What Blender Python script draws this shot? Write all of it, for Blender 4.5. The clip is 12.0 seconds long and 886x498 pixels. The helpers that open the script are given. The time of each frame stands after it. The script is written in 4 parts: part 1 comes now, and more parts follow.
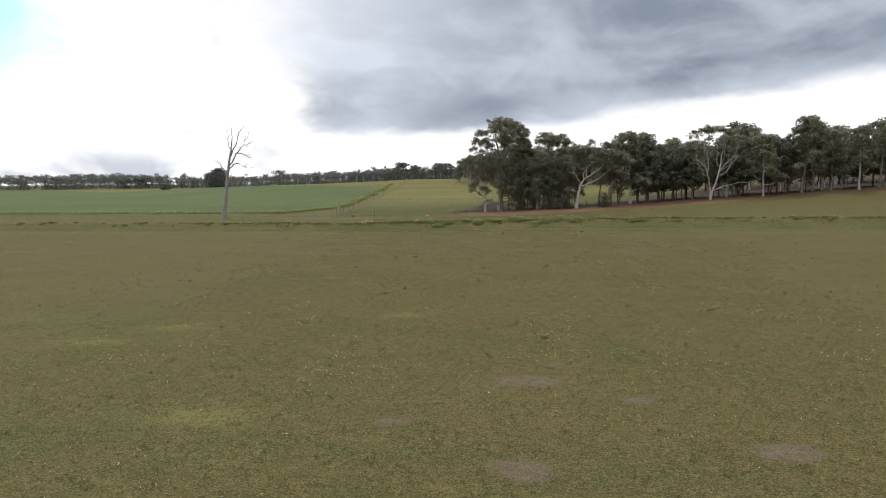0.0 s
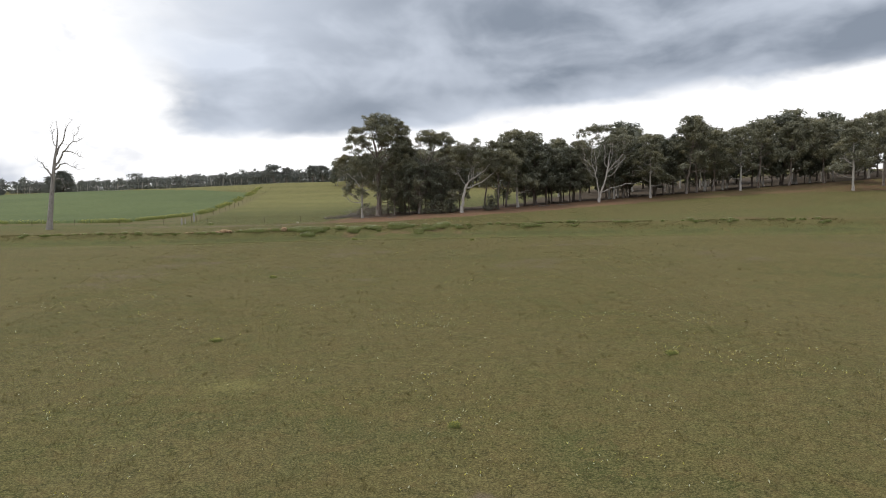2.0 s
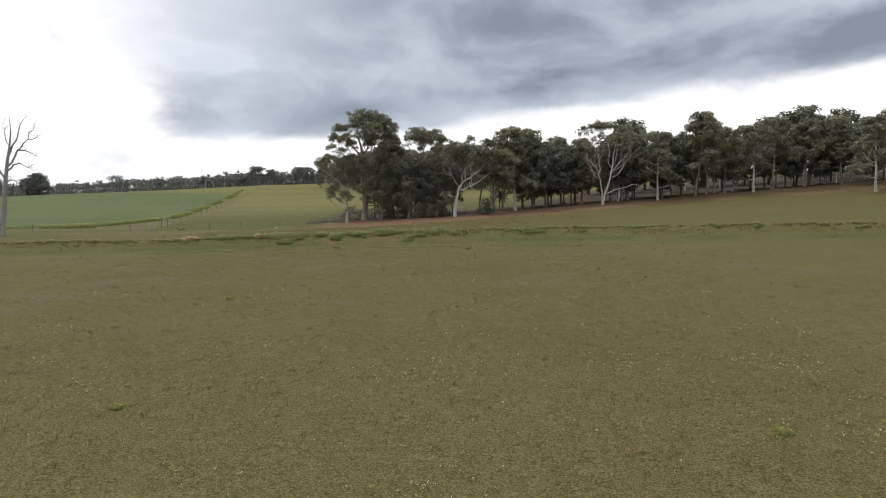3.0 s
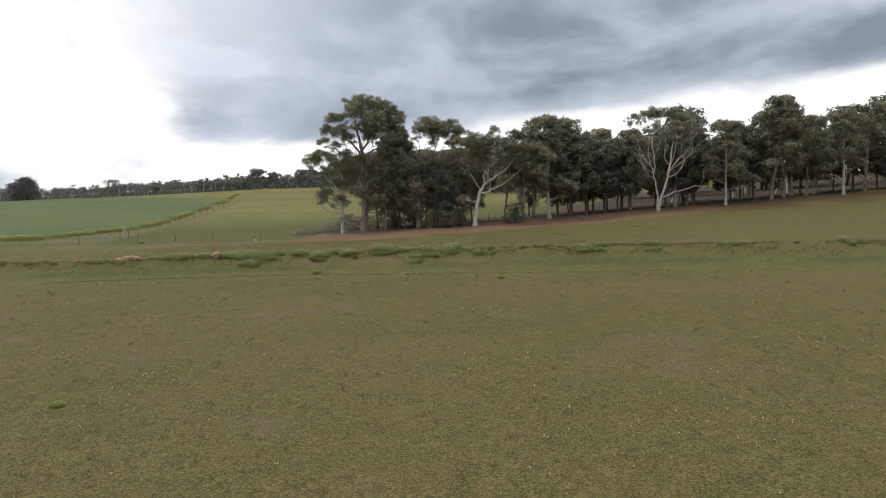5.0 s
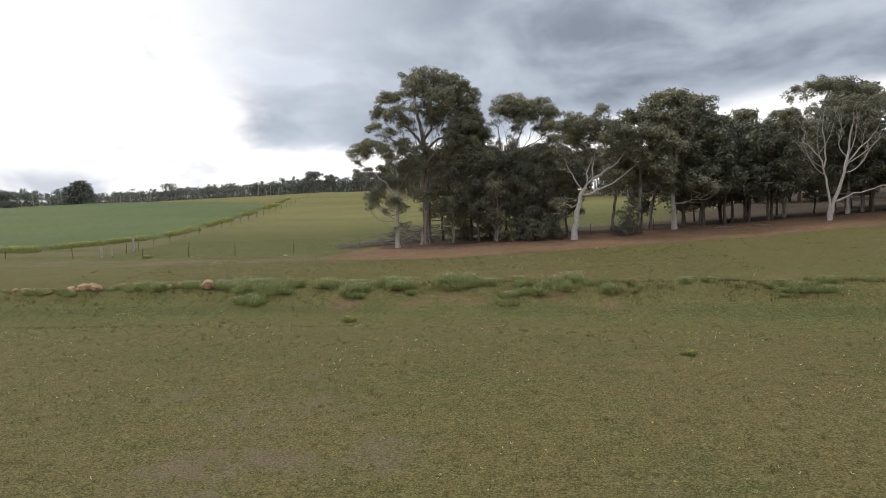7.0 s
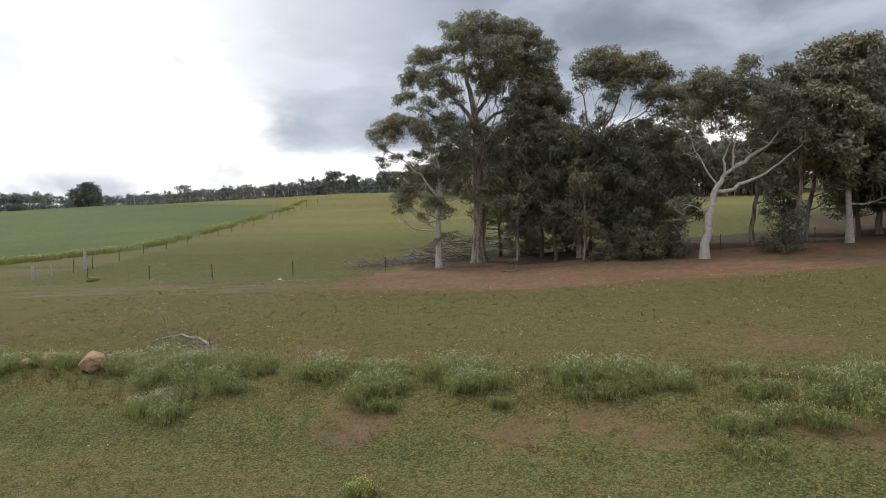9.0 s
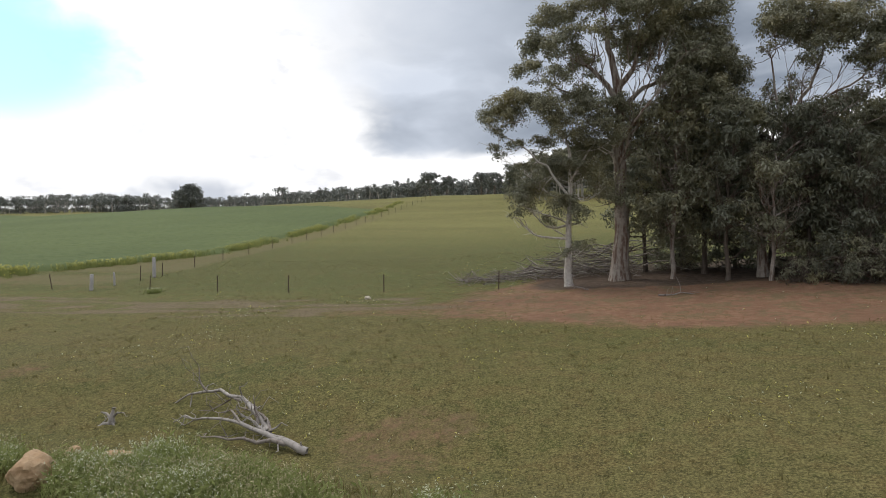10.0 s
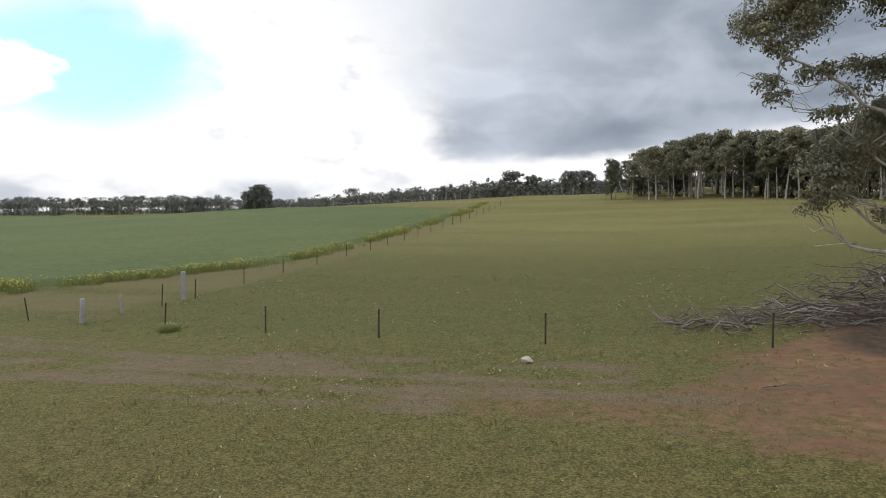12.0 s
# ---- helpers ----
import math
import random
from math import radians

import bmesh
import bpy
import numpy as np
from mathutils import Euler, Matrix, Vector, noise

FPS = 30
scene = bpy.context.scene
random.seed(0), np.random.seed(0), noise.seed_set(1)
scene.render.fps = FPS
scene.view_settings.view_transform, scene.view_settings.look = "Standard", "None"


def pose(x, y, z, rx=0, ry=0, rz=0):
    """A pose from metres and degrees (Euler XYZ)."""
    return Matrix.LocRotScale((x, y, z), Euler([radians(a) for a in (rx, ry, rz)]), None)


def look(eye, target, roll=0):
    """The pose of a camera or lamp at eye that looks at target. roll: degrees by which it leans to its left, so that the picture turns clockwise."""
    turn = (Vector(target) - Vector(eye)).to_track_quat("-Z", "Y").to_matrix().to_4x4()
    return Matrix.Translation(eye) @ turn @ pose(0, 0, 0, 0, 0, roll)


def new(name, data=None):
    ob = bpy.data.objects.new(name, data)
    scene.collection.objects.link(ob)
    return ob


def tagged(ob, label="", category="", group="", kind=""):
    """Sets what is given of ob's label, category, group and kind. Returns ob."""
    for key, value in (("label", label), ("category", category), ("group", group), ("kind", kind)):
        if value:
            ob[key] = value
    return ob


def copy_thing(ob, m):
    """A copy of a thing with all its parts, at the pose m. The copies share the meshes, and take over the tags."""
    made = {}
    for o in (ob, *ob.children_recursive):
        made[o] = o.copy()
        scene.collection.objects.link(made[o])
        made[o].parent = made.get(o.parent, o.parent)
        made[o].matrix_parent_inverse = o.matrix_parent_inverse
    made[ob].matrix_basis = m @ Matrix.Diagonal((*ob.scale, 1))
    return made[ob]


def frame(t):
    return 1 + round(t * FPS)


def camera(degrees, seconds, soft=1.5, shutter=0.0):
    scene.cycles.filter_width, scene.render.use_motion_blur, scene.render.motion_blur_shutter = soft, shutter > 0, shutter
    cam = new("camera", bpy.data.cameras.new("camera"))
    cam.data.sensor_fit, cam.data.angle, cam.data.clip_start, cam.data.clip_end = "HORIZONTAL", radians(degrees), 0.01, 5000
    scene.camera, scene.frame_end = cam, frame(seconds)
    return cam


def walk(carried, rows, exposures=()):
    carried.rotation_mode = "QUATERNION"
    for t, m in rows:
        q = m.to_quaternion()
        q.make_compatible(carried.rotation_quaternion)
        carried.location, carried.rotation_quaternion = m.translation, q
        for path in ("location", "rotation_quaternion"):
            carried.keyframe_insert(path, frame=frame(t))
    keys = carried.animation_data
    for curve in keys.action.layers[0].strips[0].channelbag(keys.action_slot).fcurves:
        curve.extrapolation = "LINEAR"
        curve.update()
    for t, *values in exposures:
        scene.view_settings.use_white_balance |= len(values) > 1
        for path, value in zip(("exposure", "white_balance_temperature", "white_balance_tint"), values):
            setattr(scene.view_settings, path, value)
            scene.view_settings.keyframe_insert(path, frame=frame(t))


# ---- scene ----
cam = camera(65.7, 12.0, soft=1.0)
METRES, EYE, TILT, LEAN, TURN = 129.3, 7.5, -2.5, 0.0, 5.1
ROWS = [
    (0.0, 0.0, 0.0, 0.0, -0.01, -2.21, 0.14),
    (0.5, 0.0001, 0.0178, 0.0006, -3.61, -2.17, 0.43),
    (1.0, 0.0013, 0.0418, 0.0016, -7.43, -2.15, 0.74),
    (1.5, 0.0042, 0.0718, 0.0028, -9.29, -2.08, 0.85),
    (2.0, 0.0087, 0.1071, 0.0042, -10.09, -2.0, 0.95),
    (2.5, 0.0145, 0.1461, 0.0059, -10.58, -1.9, 1.04),
    (3.0, 0.0204, 0.1866, 0.0079, -10.95, -1.82, 1.09),
    (5.0, 0.0503, 0.3671, 0.0175, -9.87, -1.49, 1.24),
    (5.5, 0.0553, 0.4168, 0.02, -7.16, -1.32, 1.08),
    (6.0, 0.0589, 0.4652, 0.0221, -5.74, -1.17, 1.0),
    (6.5, 0.0613, 0.5124, 0.0239, -5.09, -1.06, 0.97),
    (7.0, 0.0621, 0.5586, 0.0258, -4.72, -0.97, 0.91),
    (9.0, 0.0546, 0.7421, 0.0346, -2.72, -0.73, 0.9),
    (9.5, 0.0491, 0.7891, 0.0366, 0.52, -0.55, 0.64),
    (10.0, 0.0405, 0.8346, 0.0379, 4.98, -0.37, 0.21),
    (10.5, 0.0292, 0.8757, 0.0393, 7.95, -0.27, -0.06),
    (11.0, 0.0161, 0.9132, 0.0399, 9.4, -0.21, -0.1),
    (11.5, 0.0015, 0.9485, 0.0405, 9.98, -0.14, -0.16),
    (12.0, -0.0146, 0.9833, 0.0416, 10.53, -0.07, -0.28),
]
walk(cam, [(t, pose(0, 0, EYE, TILT, LEAN, TURN) @ pose(METRES * x, METRES * y, METRES * z, 90 + pitch, roll, yaw)) for t, x, y, z, yaw, pitch, roll in ROWS],
     exposures=((0.0, 0.0), (9.6, 0.0), (11.0, -0.1), (12.0, -0.1)))

# ---- world, sun ----
SUN_AZ, SUN_EL = radians(-60), radians(52)
world = bpy.data.worlds.new("overcast_sky")
scene.world = world
world.use_nodes = True
wt = world.node_tree
wt.nodes.clear()


class Nodes:
    """Short ways to add nodes to a tree."""

    def __init__(self, tree):
        self.tree = tree

    def add(self, kind):
        return self.tree.nodes.new(kind)

    def put(self, socket, value):
        if isinstance(value, bpy.types.NodeSocket):
            self.tree.links.new(value, socket)
        elif value is not None:
            socket.default_value = value

    def math(self, op, a, b=None, c=None, clamp=False):
        n = self.add("ShaderNodeMath")
        n.operation, n.use_clamp = op, clamp
        for s, v in zip(n.inputs, (a, b, c)):
            self.put(s, v)
        return n.outputs[0]

    def ramp(self, x, lo, hi, a=0.0, b=1.0):
        n = self.add("ShaderNodeMapRange")
        n.interpolation_type = "SMOOTHSTEP"
        for s, v in zip(n.inputs, (x, lo, hi, a, b)):
            self.put(s, v)
        return n.outputs[0]

    def noise(self, vec, scale, detail=4.0, rough=0.55, distort=0.0):
        n = self.add("ShaderNodeTexNoise")
        self.put(n.inputs["Vector"], vec)
        n.inputs["Scale"].default_value = scale
        n.inputs["Detail"].default_value = detail
        n.inputs["Roughness"].default_value = rough
        n.inputs["Distortion"].default_value = distort
        return n.outputs["Fac"]

    def mix(self, f, a, b, mode="MIX"):
        n = self.add("ShaderNodeMix")
        n.data_type, n.blend_type = "RGBA", mode
        self.put(n.inputs[0], f)
        for s, v in ((n.inputs[6], a), (n.inputs[7], b)):
            self.put(s, (*v, 1) if isinstance(v, tuple) and len(v) == 3 else v)
        return n.outputs[2]

    def scaled(self, vec, s, loc=(0, 0, 0)):
        n = self.add("ShaderNodeMapping")
        self.put(n.inputs["Vector"], vec)
        n.inputs["Scale"].default_value = s
        n.inputs["Location"].default_value = loc
        return n.outputs[0]


def sky():
    N = Nodes(wt)
    out = N.add("ShaderNodeOutputWorld")
    bg = N.add("ShaderNodeBackground")
    wt.links.new(bg.outputs[0], out.inputs[0])
    clear = N.add("ShaderNodeTexSky")
    clear.sky_type, clear.sun_disc = "NISHITA", False
    clear.sun_elevation, clear.sun_rotation = SUN_EL, SUN_AZ
    blue = N.mix(1.0, clear.outputs[0], (0.10, 0.175, 0.185), "MULTIPLY")
    co = N.add("ShaderNodeTexCoord").outputs["Generated"]
    sep = N.add("ShaderNodeSeparateXYZ")
    wt.links.new(co, sep.inputs[0])
    x, y, z = sep.outputs
    az = N.math("MULTIPLY", N.math("ARCTAN2", x, y), 57.2958)
    el = N.math("MULTIPLY", N.math("ARCSINE", z), 57.2958)
    comb = N.add("ShaderNodeCombineXYZ")
    wt.links.new(az, comb.inputs[0])
    wt.links.new(el, comb.inputs[1])
    flat = comb.outputs[0]
    # cloud noise on the flattened sky, stretched along the horizon
    big = N.noise(N.scaled(flat, (0.040, 0.10, 1)), 1.0, 3, 0.45, 0.4)
    mid = N.noise(N.scaled(flat, (0.10, 0.20, 1), (3, 1, 0)), 1.0, 4, 0.5, 0.3)
    fine = N.noise(N.scaled(flat, (0.32, 0.55, 1), (7, 2, 0)), 1.0, 5, 0.55, 0.3)
    band = N.noise(N.scaled(flat, (0.030, 0.17, 1), (2, 5, 0)), 1.0, 2.5, 0.45, 0.5)
    lump = N.noise(N.scaled(flat, (0.085, 0.15, 1), (9, 4, 0)), 1.0, 4, 0.5, 0.8)
    wob = N.math("ADD", N.math("MULTIPLY", N.math("SUBTRACT", mid, 0.5), 9.0), N.math("MULTIPLY", N.math("SUBTRACT", fine, 0.5), 4.0))
    az_w = N.math("ADD", az, wob)
    el_w = N.math("ADD", el, N.math("MULTIPLY", wob, 0.26))
    # the heavy grey deck, with its lower edge rising to the right
    edge = N.math("ADD", 4.9, N.math("MULTIPLY", N.math("MAXIMUM", N.math("ADD", az, 3.0), 0.0), 0.105))
    above = N.ramp(N.math("SUBTRACT", el_w, edge), -0.55, 0.7)
    far_edge = N.math("SUBTRACT", -17.5, N.math("MULTIPLY", N.math("MAXIMUM", N.math("SUBTRACT", el, 7.5), 0.0), 1.5))
    near_edge = N.math("ADD", -13.2, N.math("MULTIPLY", N.math("MAXIMUM", N.math("SUBTRACT", el, 8.0), 0.0), 0.9))
    left = N.ramp(az_w, far_edge, near_edge)
    far_right = N.ramp(az_w, 48.0, 75.0, 1.0, 0.0)
    deck = N.math("MULTIPLY", N.math("MULTIPLY", above, left), far_right)
    tone = N.math("ADD", N.math("ADD", N.math("MULTIPLY", band, 0.46), N.math("MULTIPLY", lump, 0.42)), N.math("MULTIPLY", fine, 0.12))
    tone = N.ramp(tone, 0.38, 0.64)
    lift = N.ramp(el_w, 8.0, 17.0)
    open_up = N.math("MULTIPLY", N.ramp(az_w, 4.0, -12.0), N.ramp(el_w, 4.5, 11.0, 0.35, 1.0))
    heavy = N.ramp(az_w, 1.0, 11.0, 0.0, -0.16)
    rim = N.ramp(N.math("SUBTRACT", el_w, edge), 0.0, 2.2, 0.35, 0.0)
    tone = N.math("ADD", N.math("ADD", N.math("MULTIPLY_ADD", tone, 0.72, heavy), N.math("ADD", N.math("MULTIPLY", lift, 0.20), N.math("MULTIPLY", open_up, 0.58))), rim, clamp=True)
    grey = N.mix(tone, (0.255, 0.298, 0.368), (0.70, 0.76, 0.865))
    # bright cloud with faint folds
    soft = N.ramp(N.math("ADD", N.math("MULTIPLY", mid, 0.6), N.math("MULTIPLY", fine, 0.4)), 0.33, 0.47)
    white = N.mix(soft, (0.90, 0.91, 0.95), (1.14, 1.14, 1.15))
    streak = N.math("MULTIPLY", N.math("MULTIPLY", N.ramp(el_w, 0.4, 1.6), N.ramp(el_w, 2.2, 3.8, 1.0, 0.0)), N.ramp(az_w, -20.0, -26.0))
    streak = N.math("MULTIPLY", streak, N.ramp(mid, 0.42, 0.56))
    white = N.mix(N.math("MULTIPLY", streak, 0.75), white, (0.48, 0.53, 0.63))
    # the general overcast outside and above
    over = N.mix(N.ramp(big, 0.35, 0.65), (0.62, 0.67, 0.78), (1.10, 1.12, 1.17))
    dome = N.math("ADD", N.math("MULTIPLY", N.math("MAXIMUM", z, 0.0), 0.95), 0.45)
    grow = N.add("ShaderNodeCombineXYZ")
    for k in range(3):
        N.put(grow.inputs[k], dome)
    over = N.mix(1.0, over, grow.outputs[0], "MULTIPLY")
    body = N.mix(deck, white, grey)
    up = N.ramp(el, 20.0, 34.0)
    behind = N.ramp(N.math("ABSOLUTE", N.math("ADD", az, 6.0)), 52.0, 75.0)
    body = N.mix(N.math("MAXIMUM", up, behind), body, over)
    # a gap of clear sky with a small white cloud inside it
    da = N.math("DIVIDE", N.math("ADD", az_w, 42.6), 9.2)
    de = N.math("DIVIDE", N.math("SUBTRACT", el_w, 11.5), 5.2)
    rr = N.math("ADD", N.math("MULTIPLY", da, da), N.math("MULTIPLY", de, de))
    hole = N.ramp(rr, 0.20, 1.15, 0.75, 0.0)
    pa = N.math("DIVIDE", N.math("ADD", az_w, 48.0), 3.8)
    pe = N.math("DIVIDE", N.math("SUBTRACT", el_w, 10.6), 2.4)
    puff = N.ramp(N.math("ADD", N.math("MULTIPLY", pa, pa), N.math("MULTIPLY", pe, pe)), 0.6, 1.2, 1.0, 0.0)
    hole = N.math("SUBTRACT", hole, puff, clamp=True)
    body = N.mix(hole, body, blue)
    wt.links.new(body, bg.inputs[0])
    bg.inputs[1].default_value = 1.0


sky()
sun_data = bpy.data.lights.new("sun", "SUN")
sun_data.energy, sun_data.angle, sun_data.color = 1.6, radians(12), (1.0, 0.96, 0.9)
sun = new("sun", sun_data)
sun_dir = Vector((math.sin(SUN_AZ) * math.cos(SUN_EL), math.cos(SUN_AZ) * math.cos(SUN_EL), math.sin(SUN_EL)))
sun.matrix_world = look(sun_dir * 200, (0, 0, 0))


# ---- materials ----
def material(name, rough=0.9, spec=0.2):
    m = bpy.data.materials.new(name)
    m.use_nodes = True
    N = Nodes(m.node_tree)
    p = m.node_tree.nodes["Principled BSDF"]
    p.inputs["Roughness"].default_value = rough
    p.inputs["Specular IOR Level"].default_value = spec
    return m, N, p


def bump(N, p, height, strength, distance):
    b = N.add("ShaderNodeBump")
    b.inputs["Strength"].default_value = strength
    b.inputs["Distance"].default_value = distance
    N.put(b.inputs["Height"], height)
    N.put(p.inputs["Normal"], b.outputs[0])


def leaf_material(name, dark, light, young, glow=0.25):
    m, N, p = material(name, 0.46, 0.5)
    r = N.add("ShaderNodeNewGeometry").outputs["Random Per Island"]
    ob = N.add("ShaderNodeObjectInfo").outputs["Random"]
    co = N.add("ShaderNodeTexCoord").outputs["Object"]
    c = N.mix(r, dark, light)
    patch = N.ramp(N.noise(co, 0.35, 3), 0.45, 0.72)
    c = N.mix(N.math("MULTIPLY", patch, 0.8), c, young)
    c = N.mix(N.ramp(ob, 0.0, 1.0, 0.0, 0.3), c, light)
    N.put(p.inputs["Base Color"], c)
    t = N.add("ShaderNodeBsdfTranslucent")
    N.put(t.inputs[0], c)
    mx = N.add("ShaderNodeMixShader")
    mx.inputs[0].default_value = glow
    m.node_tree.links.new(p.outputs[0], mx.inputs[1])
    m.node_tree.links.new(t.outputs[0], mx.inputs[2])
    m.node_tree.links.new(mx.outputs[0], m.node_tree.nodes["Material Output"].inputs[0])
    return m


def bark_material(name, pale, brown, amount):
    m, N, p = material(name, 0.85, 0.15)
    co = N.add("ShaderNodeTexCoord").outputs["Object"]
    long = N.noise(N.scaled(co, (3, 3, 0.5)), 1.6, 5, 0.6, 0.4)
    spots = N.noise(co, 5.0, 4)
    f = N.ramp(long, 0.62 - amount, 0.78 - amount)
    c = N.mix(f, pale, brown)
    c = N.mix(N.ramp(spots, 0.35, 0.7, 0.0, 0.35), c, tuple(v * 0.55 for v in brown))
    N.put(p.inputs["Base Color"], c)
    bump(N, p, long, 0.6, 0.03)
    return m


def plain_material(name, a, b, scale, rough=0.9, depth=0.01, stretch=(1, 1, 1)):
    m, N, p = material(name, rough)
    co = N.scaled(N.add("ShaderNodeTexCoord").outputs["Object"], stretch)
    n1, n2 = N.noise(co, scale, 5, 0.6), N.noise(co, scale * 6, 3)
    c = N.mix(N.ramp(n1, 0.35, 0.65), a, b)
    c = N.mix(N.ramp(n2, 0.45, 0.75, 0.0, 0.4), c, tuple(v * 0.5 for v in a))
    ob = N.add("ShaderNodeObjectInfo").outputs["Random"]
    c = N.mix(N.ramp(ob, 0, 1, 0, 0.25), c, tuple(v * 0.8 for v in b))
    N.put(p.inputs["Base Color"], c)
    bump(N, p, n1, 0.5, depth)
    return m


def island_material(name, a, b, rough=0.8, glow=0.0):
    m, N, p = material(name, rough)
    r = N.add("ShaderNodeNewGeometry").outputs["Random Per Island"]
    co = N.add("ShaderNodeTexCoord").outputs["Object"]
    c = N.mix(N.math("ADD", N.math("MULTIPLY", r, 0.6), N.math("MULTIPLY", N.noise(co, 0.25, 3), 0.4)), a, b)
    N.put(p.inputs["Base Color"], c)
    if glow:
        t = N.add("ShaderNodeBsdfTranslucent")
        N.put(t.inputs[0], c)
        mx = N.add("ShaderNodeMixShader")
        mx.inputs[0].default_value = glow
        m.node_tree.links.new(p.outputs[0], mx.inputs[1])
        m.node_tree.links.new(t.outputs[0], mx.inputs[2])
        m.node_tree.links.new(mx.outputs[0], m.node_tree.nodes["Material Output"].inputs[0])
    return m


def ground_material():
    m, N, p = material("pasture_soil_and_grass", 0.95, 0.08)
    co = N.add("ShaderNodeTexCoord").outputs["Object"]
    n1 = N.noise(co, 0.06, 4, 0.6, 0.4)
    n2 = N.noise(co, 0.45, 5, 0.65, 0.3)
    n3 = N.noise(co, 2.6, 5, 0.7)
    n4 = N.noise(co, 15.0, 4, 0.75)
    n6 = N.noise(co, 6.5, 3, 0.6, 0.2)
    n5 = N.noise(N.scaled(co, (1, 1, 1), (40, 13, 0)), 0.9, 5, 0.7, 0.5)
    streak = N.noise(N.scaled(co, (0.022, 0.08, 1)), 1.0, 4, 0.55)
    z1 = N.add("ShaderNodeAttribute")
    z2 = N.add("ShaderNodeAttribute")
    z1.attribute_name, z2.attribute_name = "zone_a", "zone_b"
    s1, s2 = N.add("ShaderNodeSeparateXYZ"), N.add("ShaderNodeSeparateXYZ")
    N.put(s1.inputs[0], z1.outputs["Vector"])
    N.put(s2.inputs[0], z2.outputs["Vector"])
    soil, litter, bare = s1.outputs
    greener, straw, lane = s2.outputs
    c = N.mix(N.ramp(n2, 0.38, 0.62), (0.110, 0.089, 0.032), (0.080, 0.080, 0.026))
    c = N.mix(N.ramp(n1, 0.42, 0.62, 0.0, 0.7), c, (0.117, 0.093, 0.041))
    tone = N.noise(N.scaled(co, (0.07, 0.13, 1), (5, 9, 0)), 1.0, 3, 0.5, 0.6)
    c = N.mix(N.ramp(tone, 0.42, 0.60, 0.0, 0.5), c, (0.112, 0.094, 0.037))
    c = N.mix(N.ramp(tone, 0.32, 0.46, 0.42, 0.0), c, (0.062, 0.074, 0.026))
    c = N.mix(N.math("MULTIPLY", greener, N.ramp(N.math("ADD", n2, N.math("MULTIPLY", streak, 0.5)), 0.45, 0.95, 1.0, 0.45)), c, (0.090, 0.113, 0.038))
    c = N.mix(N.ramp(n5, 0.50, 0.62, 0.0, 0.75), c, (0.120, 0.091, 0.036))
    c = N.mix(N.ramp(n5, 0.34, 0.45, 0.55, 0.0), c, (0.066, 0.076, 0.022))
    # mask values near and above 1 turn the green darker
    c = N.mix(N.ramp(greener, 0.95, 1.4, 0.0, 0.7), c, (0.056, 0.067, 0.024))
    c = N.mix(N.math("MULTIPLY", straw, N.ramp(streak, 0.10, 0.85, 0.15, 0.95)), c, (0.218, 0.208, 0.074))
    c = N.mix(N.ramp(n3, 0.38, 0.46, 0.45, 0.0), c, (0.044, 0.042, 0.018))
    c = N.mix(N.ramp(n3, 0.55, 0.65, 0.0, 0.5), c, (0.172, 0.150, 0.060))
    c = N.mix(N.ramp(n6, 0.36, 0.45, 0.5, 0.0), c, (0.046, 0.044, 0.018))
    c = N.mix(N.ramp(n6, 0.55, 0.64, 0.0, 0.45), c, (0.168, 0.148, 0.058))
    c = N.mix(N.ramp(n4, 0.52, 0.58, 0.0, 0.62), c, (0.215, 0.186, 0.078))
    c = N.mix(N.ramp(n4, 0.40, 0.47, 0.55, 0.0), c, (0.030, 0.028, 0.013))
    edge = N.math("ADD", N.math("MULTIPLY", N.math("SUBTRACT", n2, 0.5), 1.5), N.math("MULTIPLY", N.math("SUBTRACT", n3, 0.5), 1.1))
    def zone(mask, lo=0.25, hi=0.75, top=0.92):
        return N.ramp(N.math("ADD", mask, N.math("MULTIPLY", edge, N.ramp(mask, 0.02, 0.2))), lo, hi, 0.0, top)
    red = N.mix(N.ramp(n3, 0.35, 0.65), (0.198, 0.101, 0.065), (0.242, 0.138, 0.092))
    red = N.mix(N.ramp(n4, 0.5, 0.75, 0, 0.5), red, (0.089, 0.053, 0.037))
    red = N.mix(N.ramp(n2, 0.40, 0.60, 0, 0.45), red, (0.130, 0.074, 0.050))
    red = N.mix(N.ramp(n5, 0.48, 0.60, 0, 0.55), red, (0.112, 0.102, 0.054))
    lit = N.mix(N.ramp(n3, 0.35, 0.65), (0.052, 0.038, 0.028), (0.096, 0.072, 0.054))
    dust = N.mix(N.ramp(n3, 0.35, 0.65), (0.158, 0.119, 0.076), (0.104, 0.081, 0.052))
    dust = N.mix(N.ramp(n4, 0.46, 0.58, 0, 0.7), dust, (0.190, 0.152, 0.092))
    dust = N.mix(N.ramp(n4, 0.36, 0.46, 0.6, 0), dust, (0.060, 0.052, 0.030))
    way = N.mix(N.ramp(n3, 0.35, 0.65), (0.164, 0.122, 0.072), (0.133, 0.122, 0.058))
    c = N.mix(zone(lane, 0.2, 1.0, 0.62), c, way)
    c = N.mix(zone(soil, 0.25, 0.95, 0.88), c, red)
    c = N.mix(zone(litter), c, lit)
    rut = N.noise(N.scaled(co, (0.10, 1.5, 1), (3, 8, 0)), 1.0, 4, 0.6, 0.3)
    c = N.mix(N.math("MULTIPLY", zone(bare, 0.25, 0.7, 0.95), N.ramp(rut, 0.34, 0.52, 0.5, 1.0)), c, dust)
    N.put(p.inputs["Base Color"], c)
